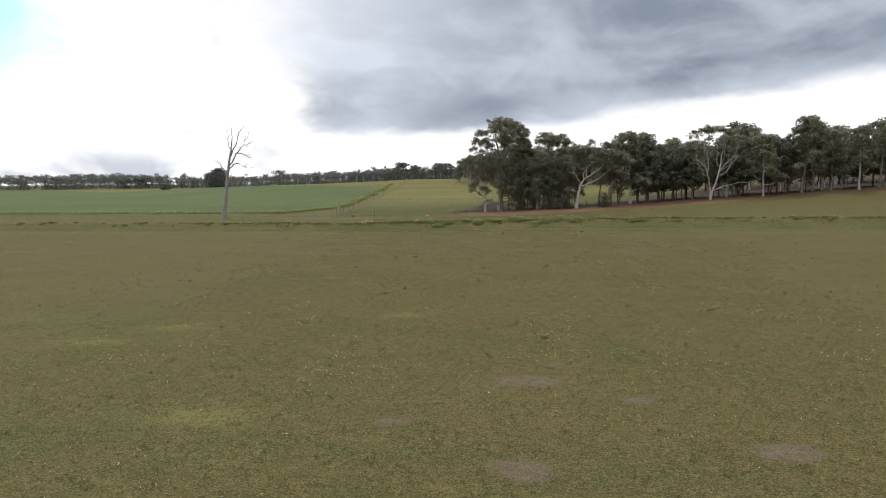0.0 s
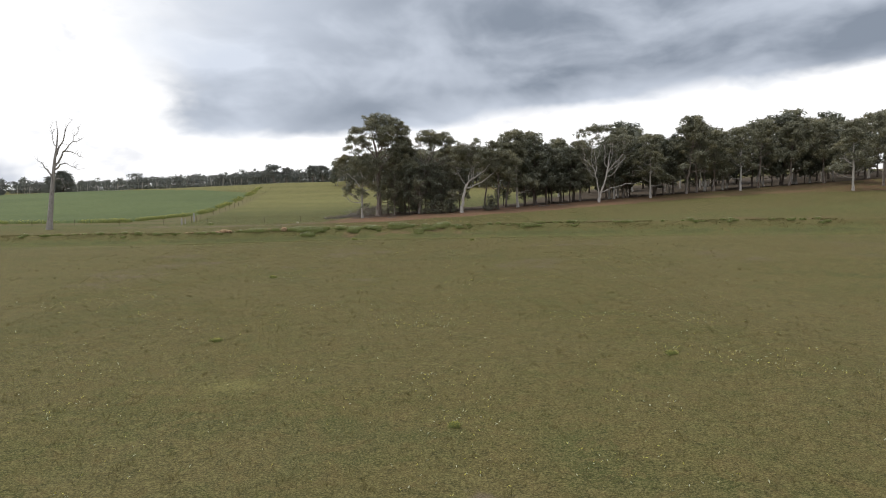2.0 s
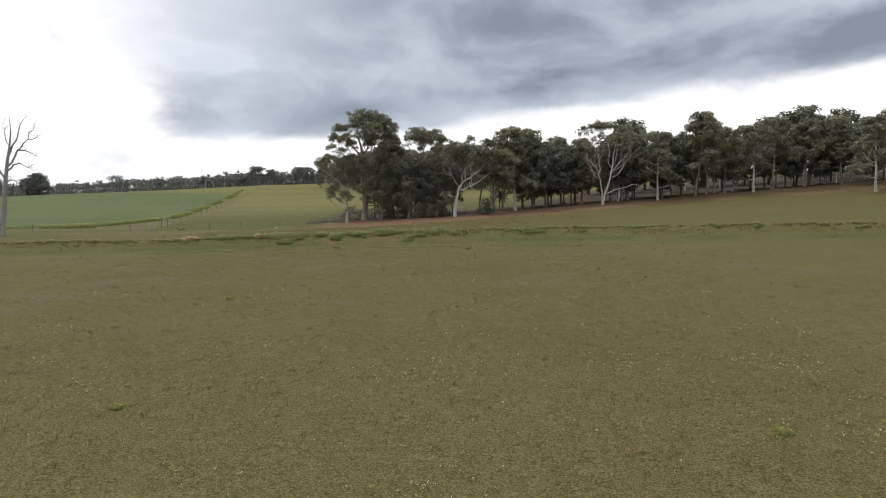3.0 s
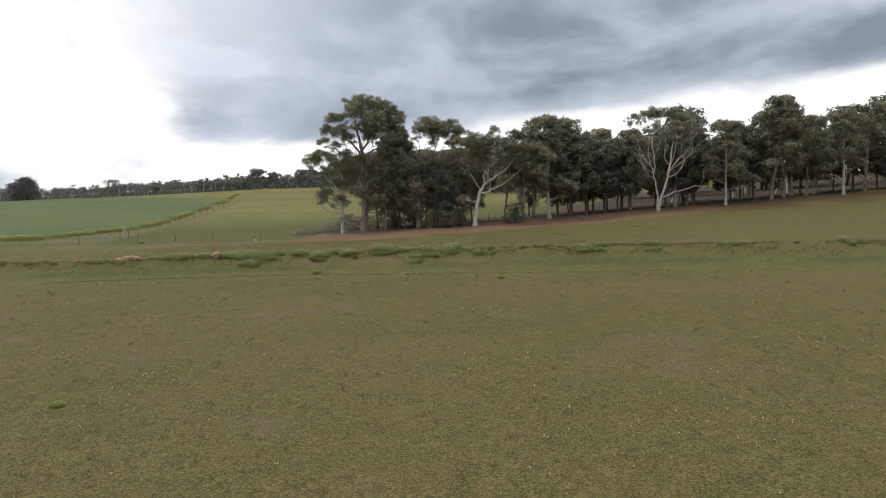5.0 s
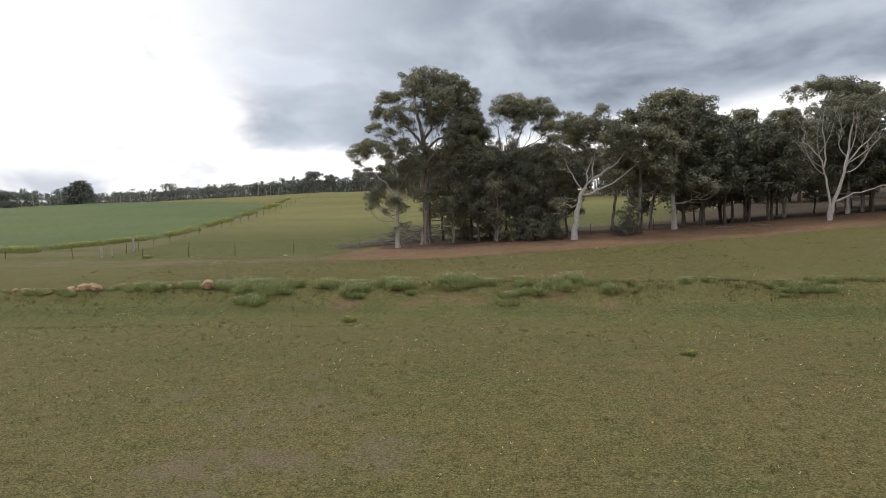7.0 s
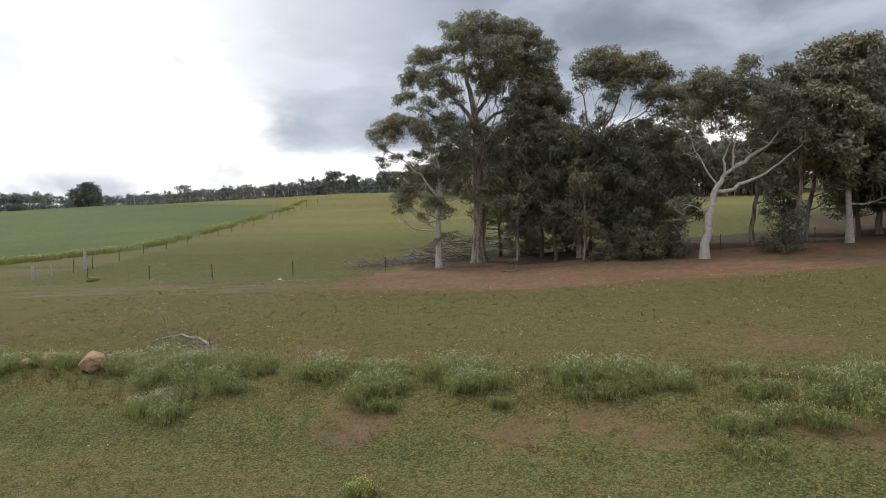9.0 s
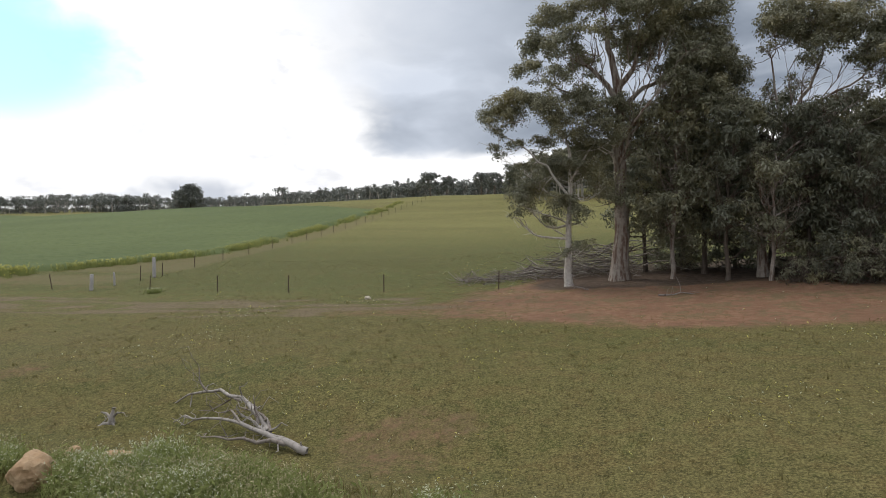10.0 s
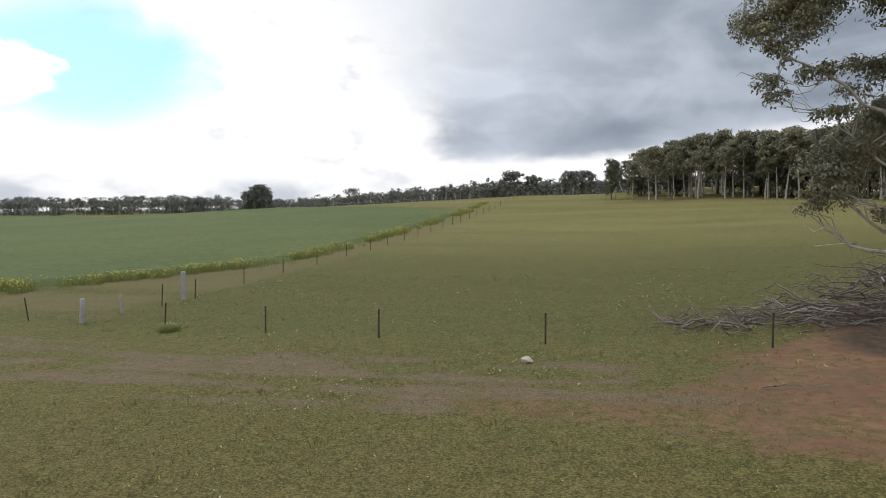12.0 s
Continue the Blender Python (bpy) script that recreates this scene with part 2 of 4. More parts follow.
    bump(N, p, N.math("ADD", N.math("MULTIPLY", n3, 0.6), N.math("MULTIPLY", n4, 0.4)), 0.8, 0.08)
    return m


def crop_material():
    m, N, p = material("young_green_crop", 0.9, 0.1)
    co = N.add("ShaderNodeTexCoord").outputs["Object"]
    n1, n2 = N.noise(co, 0.03, 4), N.noise(co, 1.3, 5, 0.7)
    rows = N.noise(N.scaled(co, (0.35, 0.02, 1)), 1.0, 3)
    c = N.mix(N.ramp(n1, 0.35, 0.65), (0.090, 0.113, 0.043), (0.111, 0.134, 0.051))
    c = N.mix(N.ramp(rows, 0.45, 0.7, 0, 0.4), c, (0.112, 0.138, 0.058))
    c = N.mix(N.ramp(n2, 0.3, 0.55, 0.6, 0.0), c, (0.04, 0.07, 0.025))
    N.put(p.inputs["Base Color"], c)
    bump(N, p, n2, 0.8, 0.15)
    return m


GROUND, CROP = ground_material(), crop_material()
GUM_LEAF = leaf_material("gum_leaves", (0.140, 0.138, 0.086), (0.262, 0.258, 0.168), (0.290, 0.250, 0.115), 0.3)
SHEOAK_LEAF = leaf_material("sheoak_needles", (0.098, 0.104, 0.070), (0.165, 0.170, 0.115), (0.190, 0.185, 0.112), 0.3)
# far foliage: distance haze is put into the colour, paler and bluer
HAZED_LEAF = leaf_material("haze_tinted_leaves", (0.115, 0.125, 0.110), (0.165, 0.175, 0.150), (0.175, 0.175, 0.130), 0.2)
PALE_BARK = bark_material("pale_gum_bark", (0.54, 0.50, 0.45), (0.29, 0.23, 0.18), 0.05)
ROUGH_BARK = bark_material("patchy_gum_bark", (0.33, 0.29, 0.25), (0.15, 0.10, 0.075), 0.17)
DARK_BARK = bark_material("dark_sheoak_bark", (0.13, 0.105, 0.085), (0.07, 0.052, 0.04), 0.1)
DEAD_WOOD = bark_material("weathered_dead_wood", (0.36, 0.33, 0.30), (0.17, 0.145, 0.125), 0.09)
TWIGS = bark_material("grey_dead_twigs", (0.27, 0.235, 0.205), (0.115, 0.088, 0.074), 0.10)
SANDSTONE = plain_material("orange_sandstone", (0.35, 0.225, 0.125), (0.43, 0.31, 0.19), 2.5, depth=0.04)
PALE_STONE = plain_material("pale_stone", (0.42, 0.37, 0.30), (0.50, 0.45, 0.37), 4.0, depth=0.03)
STEEL = plain_material("rusty_star_picket", (0.075, 0.050, 0.042), (0.12, 0.085, 0.07), 9.0, 0.7, 0.003)
GREY_POST = plain_material("weathered_grey_timber", (0.34, 0.32, 0.31), (0.46, 0.44, 0.42), 6.0, 0.9, 0.01, (4, 4, 0.6))
GRASS = island_material("grass_blades", (0.070, 0.066, 0.025), (0.212, 0.178, 0.066), 0.8, 0.2)
WEED_LEAF = island_material("weed_leaves", (0.150, 0.185, 0.055), (0.340, 0.365, 0.145), 0.7, 0.5)
MARGIN_LEAF = island_material("rank_yellow_green_growth", (0.150, 0.185, 0.055), (0.300, 0.310, 0.110), 0.7, 0.4)
PETAL_WHITE = island_material("pale_flower_heads", (0.40, 0.43, 0.27), (0.60, 0.60, 0.44), 0.8, 0.2)
PETAL_YELLOW = island_material("yellow_flower_heads", (0.52, 0.45, 0.06), (0.62, 0.60, 0.22), 0.8, 0.2)
SEED_HEAD = island_material("dry_seed_heads", (0.33, 0.29, 0.15), (0.46, 0.42, 0.26), 0.8, 0.2)


# ---- ground ----
def ss(a, b, x):
    t = min(1.0, max(0.0, (x - a) / (b - a)))
    return t * t * (3 - 2 * t)


def soft(x, w):
    return w * math.log1p(math.exp(max(-40, x / w))) if x < 40 * w else x


def bank_y(x):
    """The line of the low earth bank across the paddock."""
    return 121.9 - 0.3 * soft(x + 16, 5)


def ground_z(x, y):
    yy = min(max(y, -60), 150)
    k = (max(yy, 0) / 150) ** 2
    s = 0.066 * min(soft(x + 22, 6), 160) - 0.9
    z = -0.45 + 0.008 * yy + 0.00009 * yy * abs(yy) + k * s
    d = max(y - 150, 0)
    e = d if d < 150 else 150 + 6 * (1 - math.exp(-(d - 150) / 6))
    z += (0.035 * e + 0.00025 * e * e) * min(1.0, max(0.35, 1 + (x + 41) * 0.0038)) * (1 - 0.55 * ss(0, 70, x)) + (0.012 + 0.016 * ss(-60, -150, x)) * min(max(d - 150, 0), 300)
    b = y - bank_y(x)
    z += 0.72 * math.exp(-((b / 2.2) ** 2)) - 0.55 * math.exp(-(((b + 7) / 3) ** 2)) - 1.0 * math.exp(-(((b - 6) / 3.6) ** 2)) * ss(8, -10, x)
    return z


def rough_z(x, y):
    """The ground with its small hummocks."""
    near = ss(420, 120, abs(x)) * ss(420, 200, y)
    return ground_z(x, y) + near * (0.10 * noise.noise((x * 0.16, y * 0.16, 1)) + 0.05 * noise.noise((x * 0.6, y * 0.6, 5)))


def crop_edge(y):
    """x of the crop's edge along the fence lane."""
    return -43.6 - 11.0 * ss(185, 160, y) - 0.02 * max(y - 190, 0)


def zones(x, y):
    """How much of the ground is soil, litter, bare; greener, straw, lane."""
    low = 144.2 - 6.2 * ss(-20, 3, x) + 2.5 * ss(25, 55, x) - 6 * ss(70, 95, x)
    high = 147.3 + 9.0 * ss(-13, -5, x)
    soil = ss(low - 1.8, low + 1.4, y) * ss(high + 1.2, high - 1.2, y) * (0.58 * ss(-24, -17, x) + 0.42 * ss(-14, -3, x))
    soil = max(soil * (1 - 0.35 * ss(30, 60, x)), 0.85 * math.exp(-(((x + 8.5) / 2.5) ** 2) - ((y - 150.8) / 1.1) ** 2))
    soil = max(soil, 0.28 * ss(143.5, 146, y) * ss(151.5, 148, y) * ss(-70, -40, x) * ss(-16, -22, x))
    soil = max(soil, 0.28 * ss(155, 157, y) * ss(165, 160, y) * ss(-75, -50, x) * ss(-34, -40, x))
    b = y - bank_y(x)
    soil = max(soil, 0.66 * math.exp(-(((b + 3.0) / 1.8) ** 2)) * ss(-0.15, 0.3, noise.noise((x * 0.32, y * 0.4, 9))) * ss(20, 11, abs(x)))
    soil = max(soil, 0.5 * math.exp(-(((b - 8) / 4.5) ** 2)) * ss(-0.15, 0.35, noise.noise((x * 0.16, y * 0.22, 3))))
    soil = max(soil, 0.6 * ss(-24, -14, x) * math.exp(-(((y - 283 + 0.72 * (x + 16)) / 9) ** 2)))
    litter = ss(148.5, 151.5, y + 0.12 * min(x, 0)) * ss(-9, -3, x) * ss(196 + 40 * ss(40, 70, x), 165 + 40 * ss(40, 70, x), y + 60 * ss(40, 15, x) * ss(160, 163, y))
    bare = 0.0
    for px, py, rx, ry in ((1.0, 27.6, 1.5, 0.95), (0.5, 18.9, 1.1, 0.9), (8.4, 20.6, 1.1, 0.75), (2.4, 30.5, 0.5, 0.5), (5.0, 25.5, 0.6, 0.5), (-3.8, 22.5, 0.7, 0.4)):
        bare = max(bare, math.exp(-(((x - px) / rx) ** 2 + ((y - py) / ry) ** 2) ** 2))
    bare = max(bare, 0.42 * ss(-0.15, 0.5, noise.noise((x * 0.11, y * 0.17, 2))) * ss(60, 75, y) * ss(105, 92, y))
    bare = max(bare, 0.92 * ss(142.5, 144.5, y + 0.10 * (x + 20)) * ss(151.5, 149.3, y + 0.06 * (x + 20)) * ss(-75, -40, x) * ss(-6, -16, x) * ss(-0.35, 0.25, noise.noise((x * 0.09, y * 1.1, 6)) + 0.5 * noise.noise((x * 0.4, y * 0.9, 2))))
    greener = ss(98, 124, y) * (0.75 - 0.55 * ss(118, 122, y) * ss(150, 138, y) + 0.45 * ss(150, 156, y) * ss(215, 180, y))
    greener = max(greener * (1 - 0.5 * ss(200, 260, y)), 0.35 * ss(60, 20, y) * ss(6, -25, x))
    # up to 1.4 here: a darker green band along the bank's front
    greener = max(greener, 1.4 * math.exp(-(((b + 4.2) / 2.0) ** 2)) * (1 - 0.3 * ss(0, 0.4, noise.noise((x * 0.12, y * 0.2, 11)))))
    straw = 1.1 * ss(172, 225, y) * ss(-60, -35, x) + 0.45 * ss(265, 290, y) + 0.7 * ss(255, 290, y + 0.55 * min(x + 45, 0)) * ss(-40, -50, x)
    for px, py, rx, ry in ((-20.9, 33.1, 1.7, 0.9), (-18.5, 36.8, 1.9, 1.0), (-10.4, 22.4, 1.8, 0.9), (-6.0, 41.0, 1.2, 0.8)):
        straw = max(straw, 0.95 * math.exp(-((x - px) / rx) ** 2 - ((y - py) / ry) ** 2))
    straw = max(straw, 1.0 * math.exp(-(((b - 2.5) / 1.8) ** 2)) * ss(-18, -30, x))
    ex = crop_edge(y)
    lane = ss(ex - 0.8, ex + 0.4, x) * ss(-38.0, -41.5, x) * ss(164, 168, y) * ss(300, 200, y)
    lane = max(lane, 0.9 * ss(156.5, 159, y) * ss(166, 163, y) * ss(-39, -43, x) * ss(-150, -60, x))
    return (soil, litter, bare), (greener, min(straw, 1), lane)


def spaced(lo, fine_lo, fine_hi, hi, step, grow):
    """Even steps in the middle that widen outwards."""
    mid = list(np.arange(fine_lo, fine_hi + 1e-6, step))
    up, s = [], step
    while (up[-1] if up else mid[-1]) < hi:
        s *= grow
        up.append((up[-1] if up else mid[-1]) + s)
    down, s = [], step
    while (down[-1] if down else mid[0]) > lo:
        s *= grow
        down.append((down[-1] if down else mid[0]) - s)
    return down[::-1] + mid + up


def mesh_object(name, verts, faces, mats, parent=None, label="", smooth=False, slots=None):
    """One mesh object from arrays of corners and faces."""
    me = bpy.data.meshes.new(name)
    verts = np.asarray(verts, dtype=np.float32).reshape(-1, 3)
    faces = np.asarray(faces, dtype=np.int32)
    n = faces.shape[1]
    me.vertices.add(len(verts))
    me.vertices.foreach_set("co", verts.ravel())
    me.loops.add(faces.size)
    me.loops.foreach_set("vertex_index", faces.ravel())
    me.polygons.add(len(faces))
    me.polygons.foreach_set("loop_start", np.arange(0, faces.size, n, dtype=np.int32))
    if smooth:
        me.polygons.foreach_set("use_smooth", np.ones(len(faces), dtype=bool))
    for mt in mats if isinstance(mats, (list, tuple)) else [mats]:
        me.materials.append(mt)
    if slots is not None:
        me.polygons.foreach_set("material_index", np.asarray(slots, dtype=np.int32))
    me.update(calc_edges=True)
    ob = new(name, me)
    if parent:
        ob.parent = parent
    if label:
        tagged(ob, label)
    return ob


def sheet(name, xs, ys, height, mats, keep=None):
    verts = [(x, y, height(x, y)) for y in ys for x in xs]
    w = len(xs)
    faces = [(j * w + i, j * w + i + 1, (j + 1) * w + i + 1, (j + 1) * w + i) for j in range(len(ys) - 1) for i in range(w - 1)]
    if keep:
        faces = [f for f in faces if keep(sum(verts[k][0] for k in f) / 4, sum(verts[k][1] for k in f) / 4)]
    return mesh_object(name, verts, faces, mats, smooth=True)


def build_ground():
    xs = spaced(-3200, -66, 66, 3200, 0.62, 1.13)
    ys = spaced(-900, 8, 172, 3600, 0.62, 1.10)
    ob = sheet("ground", xs, ys, rough_z, GROUND)
    za = ob.data.attributes.new("zone_a", "FLOAT_VECTOR", "POINT")
    zb = ob.data.attributes.new("zone_b", "FLOAT_VECTOR", "POINT")
    a, b = [], []
    for v in ob.data.vertices:
        p, q = zones(v.co.x, v.co.y)
        a += p
        b += q
    za.data.foreach_set("vector", a)
    zb.data.foreach_set("vector", b)
    tagged(ob, "olive-green grazed pasture rising gently with patches of red soil", "ground", kind="structure")


build_ground()


def build_crop():
    """The green crop beside the fence lane: a closed sheet about knee high."""
    def inside(x, y):
        return x < crop_edge(y) - 0.8 and y > 163.5 and y < min(430, 256 + 1.0 * min(-43.6 - x, 25) + 0.55 * max(-68.6 - x, 0)) and x > -420
    def height(x, y):
        d = min(crop_edge(y) - 0.8 - x, y - 163.5)
        return ground_z(x, y) - 0.25 + 0.72 * ss(-0.4, 1.6, d) + 0.10 * noise.noise((x * 0.7, y * 0.7, 4)) * ss(0, 3, d)
    xs = spaced(-430, -75, -41, -42, 0.7, 1.06)
    ys = spaced(161, 161, 215, 432, 0.7, 1.035)
    ob = sheet("crop_field", [x for x in xs if x < -40], ys, height, CROP, inside)
    tagged(ob, "dense young green crop growing beside a fence lane", "crop", kind="stuff")


build_crop()
RNG = np.random.default_rng(11)


# ---- trees ----
def tube(points, radii, sides=7, start=0, wobble=0.0, rng=None):
    """Corners and faces of a tapered bent tube, pointed at its end."""
    pts = np.asarray(points, float)
    verts, faces = [], []
    n = len(pts)
    for i, p in enumerate(pts):
        t = pts[min(i + 1, n - 1)] - pts[max(i - 1, 0)]
        t /= np.linalg.norm(t) + 1e-9
        a = np.cross(t, (0.31, 0.95, 0.05) if abs(t[1]) < 0.9 else (1, 0, 0))
        a /= np.linalg.norm(a)
        b = np.cross(t, a)
        for k in range(sides):
            w = 2 * math.pi * k / sides
            r = radii[i] * (1 + (rng.uniform(-wobble, wobble) if rng is not None else 0))
            verts.append(p + r * (math.cos(w) * a + math.sin(w) * b))
    for i in range(n - 1):
        for k in range(sides):
            k2 = (k + 1) % sides
            faces.append((start + i * sides + k, start + i * sides + k2, start + (i + 1) * sides + k2, start + (i + 1) * sides + k))
    return verts, faces


def bent(a, b, rng, sag=0.12, steps=6, lift=0.0):
    """A crooked way from a to b."""
    a, b = np.asarray(a, float), np.asarray(b, float)
    d = np.linalg.norm(b - a)
    off1, off2 = rng.normal(0, sag * d, 3), rng.normal(0, sag * d * 0.5, 3)
    out = []
    for i in range(steps + 1):
        t = i / steps
        p = a + (b - a) * t + off1 * math.sin(math.pi * t) + off2 * math.sin(2 * math.pi * t)
        p[2] += lift * d * math.sin(math.pi * t)
        out.append(p)
    return out


def leaves(centres, radii, count, size, rng, droop=0.5, flat=0.7, slim=0.19):
    """Small pointed leaves round each centre; corners and faces."""
    c = np.repeat(np.asarray(centres, float), count, axis=0)
    r = np.repeat(np.asarray(radii, float), count)
    n = len(c)
    u = rng.normal(size=(n, 3))
    u /= np.linalg.norm(u, axis=1)[:, None]
    q = rng.random(n) ** 0.36
    u[:, 2] = np.where((u[:, 2] < -0.25) & (rng.random(n) < 0.5), -u[:, 2] * 0.6, u[:, 2])
    p = c + u * (r * q)[:, None] * np.array((1, 1, flat))
    face = u * 0.8 + rng.normal(0, 0.7, (n, 3)) + np.array((0, 0, 0.25))
    return leaf_faces(p, face, size, rng, droop, slim)


def leaf_faces(p, face, size, rng, droop, slim):
    """A pointed four-cornered leaf at each place, turned as its face says."""
    n = len(p)
    face = face / (np.linalg.norm(face, axis=1)[:, None] + 1e-9)
    d = rng.normal(size=(n, 3))
    d[:, 2] -= droop
    d -= face * np.sum(d * face, axis=1)[:, None] * 0.85
    d /= np.linalg.norm(d, axis=1)[:, None] + 1e-9
    w = np.cross(d, face)
    w /= np.linalg.norm(w, axis=1)[:, None] + 1e-9
    L = size * rng.uniform(0.65, 1.35, n)[:, None]
    W = L * slim
    v = np.stack((p, p + d * L * 0.45 + w * W, p + d * L, p + d * L * 0.45 - w * W), axis=1).reshape(-1, 3)
    return v, np.arange(4 * n).reshape(-1, 4)


def tuft_leaves(centres, radii, per, size, rng, droop, slim):
    """Leaves in domed tufts: thick over the top and the rim, hollow below."""
    rad = np.asarray(radii, float)
    count = np.maximum(6, (per * (rad / 0.45) ** 2).astype(int))
    c = np.repeat(np.asarray(centres, float), count, axis=0)
    r = np.repeat(rad, count)
    n = len(c)
    u = rng.normal(size=(n, 3))
    u[:, 2] = np.where((u[:, 2] < 0) & (rng.random(n) < 0.72), -u[:, 2], u[:, 2])
    u /= np.linalg.norm(u, axis=1)[:, None]
    q = 1.0 - 0.55 * rng.random(n) ** 2.2
    stray = rng.random(n) < 0.10
    q = np.where(stray, rng.uniform(1.0, 1.35, n), q)
    p = c + u * (r * q)[:, None] * np.array((1, 1, 0.78))
    p[:, 2] -= np.where(u[:, 2] < 0.15, rng.random(n) * 0.35 * r * droop, 0)
    face = u + rng.normal(0, 0.42, (n, 3)) + np.array((0, 0, 0.15))
    return leaf_faces(p, face, size, rng, droop, slim)


def tree(name, base, rng, trunk, lobes, r0, bark, leaf, label, arms=(), tufts=9, per=110, size=0.18, slim=0.22, twigs=4, bare=0, fans=(), droop=0.6, category="tree", group="", joined=False, full=1.6):
    """A tree: trunk as rows of (dx, dy, z), arms as (radius, rows), lobes of foliage as rows of (dx, dy, z, r), each on a limb of its own."""
    root = new(name)
    root.location = base
    tr = np.asarray([(0, 0, -0.4)] + list(trunk), float)
    fine = []
    for a, b in zip(tr[:-1], tr[1:]):
        fine += [a + (b - a) * t for t in (0, 0.34, 0.67)]
    fine.append(tr[-1])
    n = len(fine)
    fine = [p + rng.normal(0, 0.05, 3) * (1 if 0 < i < n - 1 else 0) for i, p in enumerate(fine)]
    rad = [r0 * (1 - 0.72 * i / (n - 1)) * (1.45 if i == 0 else 1.12 if i == 1 else 1) for i in range(n)]
    v, f = tube(fine, rad, 6 if joined else 9, 0, 0.09, rng)
    wood_v, wood_f = list(v), list(f)

    def limb(v, f):
        if joined:
            k = len(wood_v)
            wood_v.extend(v)
            wood_f.extend([tuple(i + k for i in q) for q in f])
        else:
            mesh_object("limb", v, f, bark, root, smooth=True)

    if not joined:
        mesh_object("trunk", v, f, bark, root, smooth=True)
    nodes = [(p, r) for p, r in list(zip(fine, rad))[2:]]
    for ra, rows in arms:
        way = [np.asarray(rows[0], float)]
        for e in rows[1:]:
            way += bent(way[-1], e, rng, 0.05, 3)[1:]
        m = len(way)
        rr = [ra * (1 - 0.75 * i / (m - 1)) for i in range(m)]
        limb(*tube(way, rr, 7, 0, 0.06, rng))
        nodes += list(zip(way, rr))[2:]
    cen, crad = [], []
    for x, y, z, r in lobes:
        r *= full
        c = np.array((x, y, z - 0.12 * r), float)

        def cost(node):
            p = node[0]
            h = math.hypot(p[0] - x, p[1] - y)
            return math.hypot(h, p[2] - z) + (2.5 if z > tr[-1][2] * 0.75 else 0.7) * max(0.0, p[2] - (z - 0.5 * h - 0.5 * r))
        at, thick = min(nodes, key=cost)
        foot = c - np.array((0, 0, r * 0.45))
        way = bent(at, foot, rng, 0.07, 6, -0.07)
        ra = min(thick * 0.6, 0.03 + 0.013 * np.linalg.norm(c - at))
        v, f = tube(way, [ra * (1 - 0.8 * k / 6) for k in range(7)], 4 if joined else 6)
        k = max(4, int(tufts * (r / 0.8) ** 1.4))
        for j in range(k):
            u = rng.normal(size=3)
            u /= np.linalg.norm(u)
            if u[2] < -0.3 and rng.random() < 0.6:
                u[2] *= -0.7
            s = c + u * np.array((r, r, r * 0.85)) * rng.uniform(0.45, 0.98)
            cr = min(0.85 if joined else 0.6, max(0.24, r * rng.uniform(0.28, 0.5)))
            cen.append(s)
            crad.append(cr)
            if j < twigs:
                tw = bent(way[int(rng.integers(3, 7))], s - np.array((0, 0, cr * 0.3)), rng, 0.12, 3)
                tv, tf = tube(tw, [ra * 0.34, ra * 0.26, ra * 0.16, 0.008], 3 if joined else 4, len(v))
                v, f = list(v) + tv, list(f) + tf
        for j in range(bare):
            a0 = way[int(rng.integers(2, 6))]
            tip = a0 + np.clip(rng.normal(0, 0.8, 3), -1.3, 1.3) * np.array((1, 1, 0.6)) + np.array((0, 0, 0.15))
            tv, tf = tube(bent(a0, tip, rng, 0.14, 4), [0.022, 0.018, 0.014, 0.010, 0.005], 4, len(v))
            v, f = list(v) + tv, list(f) + tf
        limb(v, f)
    for e in fans:
        e = np.asarray(e, float)
        at, thick = min(nodes, key=lambda q: abs(q[0][2] - e[2] * 0.6) + 0.3 * math.hypot(q[0][0] - e[0], q[0][1] - e[1]))
        way = bent(at, e, rng, 0.07, 8, -0.05)
        ra = min(thick * 0.5, 0.025 + 0.009 * np.linalg.norm(e - at))
        v, f = tube(way, [ra * (1 - 0.88 * k / 8) for k in range(9)], 6)
        for j in range(9):
            a0 = way[int(rng.integers(3, 9))]
            d = (e - at) / np.linalg.norm(e - at) * rng.uniform(0.6, 1.8) + rng.normal(0, 0.45, 3) + np.array((0, 0, 0.25))
            tv, tf = tube(bent(a0, a0 + d, rng, 0.1, 4), [ra * 0.4, ra * 0.32, ra * 0.22, ra * 0.14, 0.006], 4, len(v))
            v, f = list(v) + tv, list(f) + tf
        limb(v, f)
    if joined:
        mesh_object("trunk", wood_v, wood_f, bark, root, smooth=True)
    v, f = tuft_leaves(cen, crad, per, size, rng, droop, slim)
    mesh_object("crown", v, f, leaf, root)
    return tagged(root, label, category, group)


def gum_shape(rng, h, spread, lobes=10, clear=0.5):
    """Trunk and lobes of an open gum with an umbrella of foliage."""
    lean = rng.normal(0, 0.05 * h, 2)
    trunk = [(lean[0] * t, lean[1] * t, h * 0.78 * t) for t in (0.25, 0.5, 0.75, 1.0)]
    out = []
    for i in range(lobes):
        a = 2.4 * i + rng.uniform(-0.4, 0.4)
        t = (i + 0.5) / lobes
        rr = spread * math.sqrt(1 - t * 0.85) * rng.uniform(0.5, 1.0)
        z = h * (clear + (1 - clear) * (t ** 0.8)) - 0.5
        r = rng.uniform(0.85, 1.25) * spread * 0.38
        out.append((lean[0] + rr * math.cos(a), lean[1] + rr * math.sin(a), min(z, h - r * 0.8), r))
    out.append((lean[0], lean[1], h - spread * 0.3, spread * 0.4))
    return trunk, out


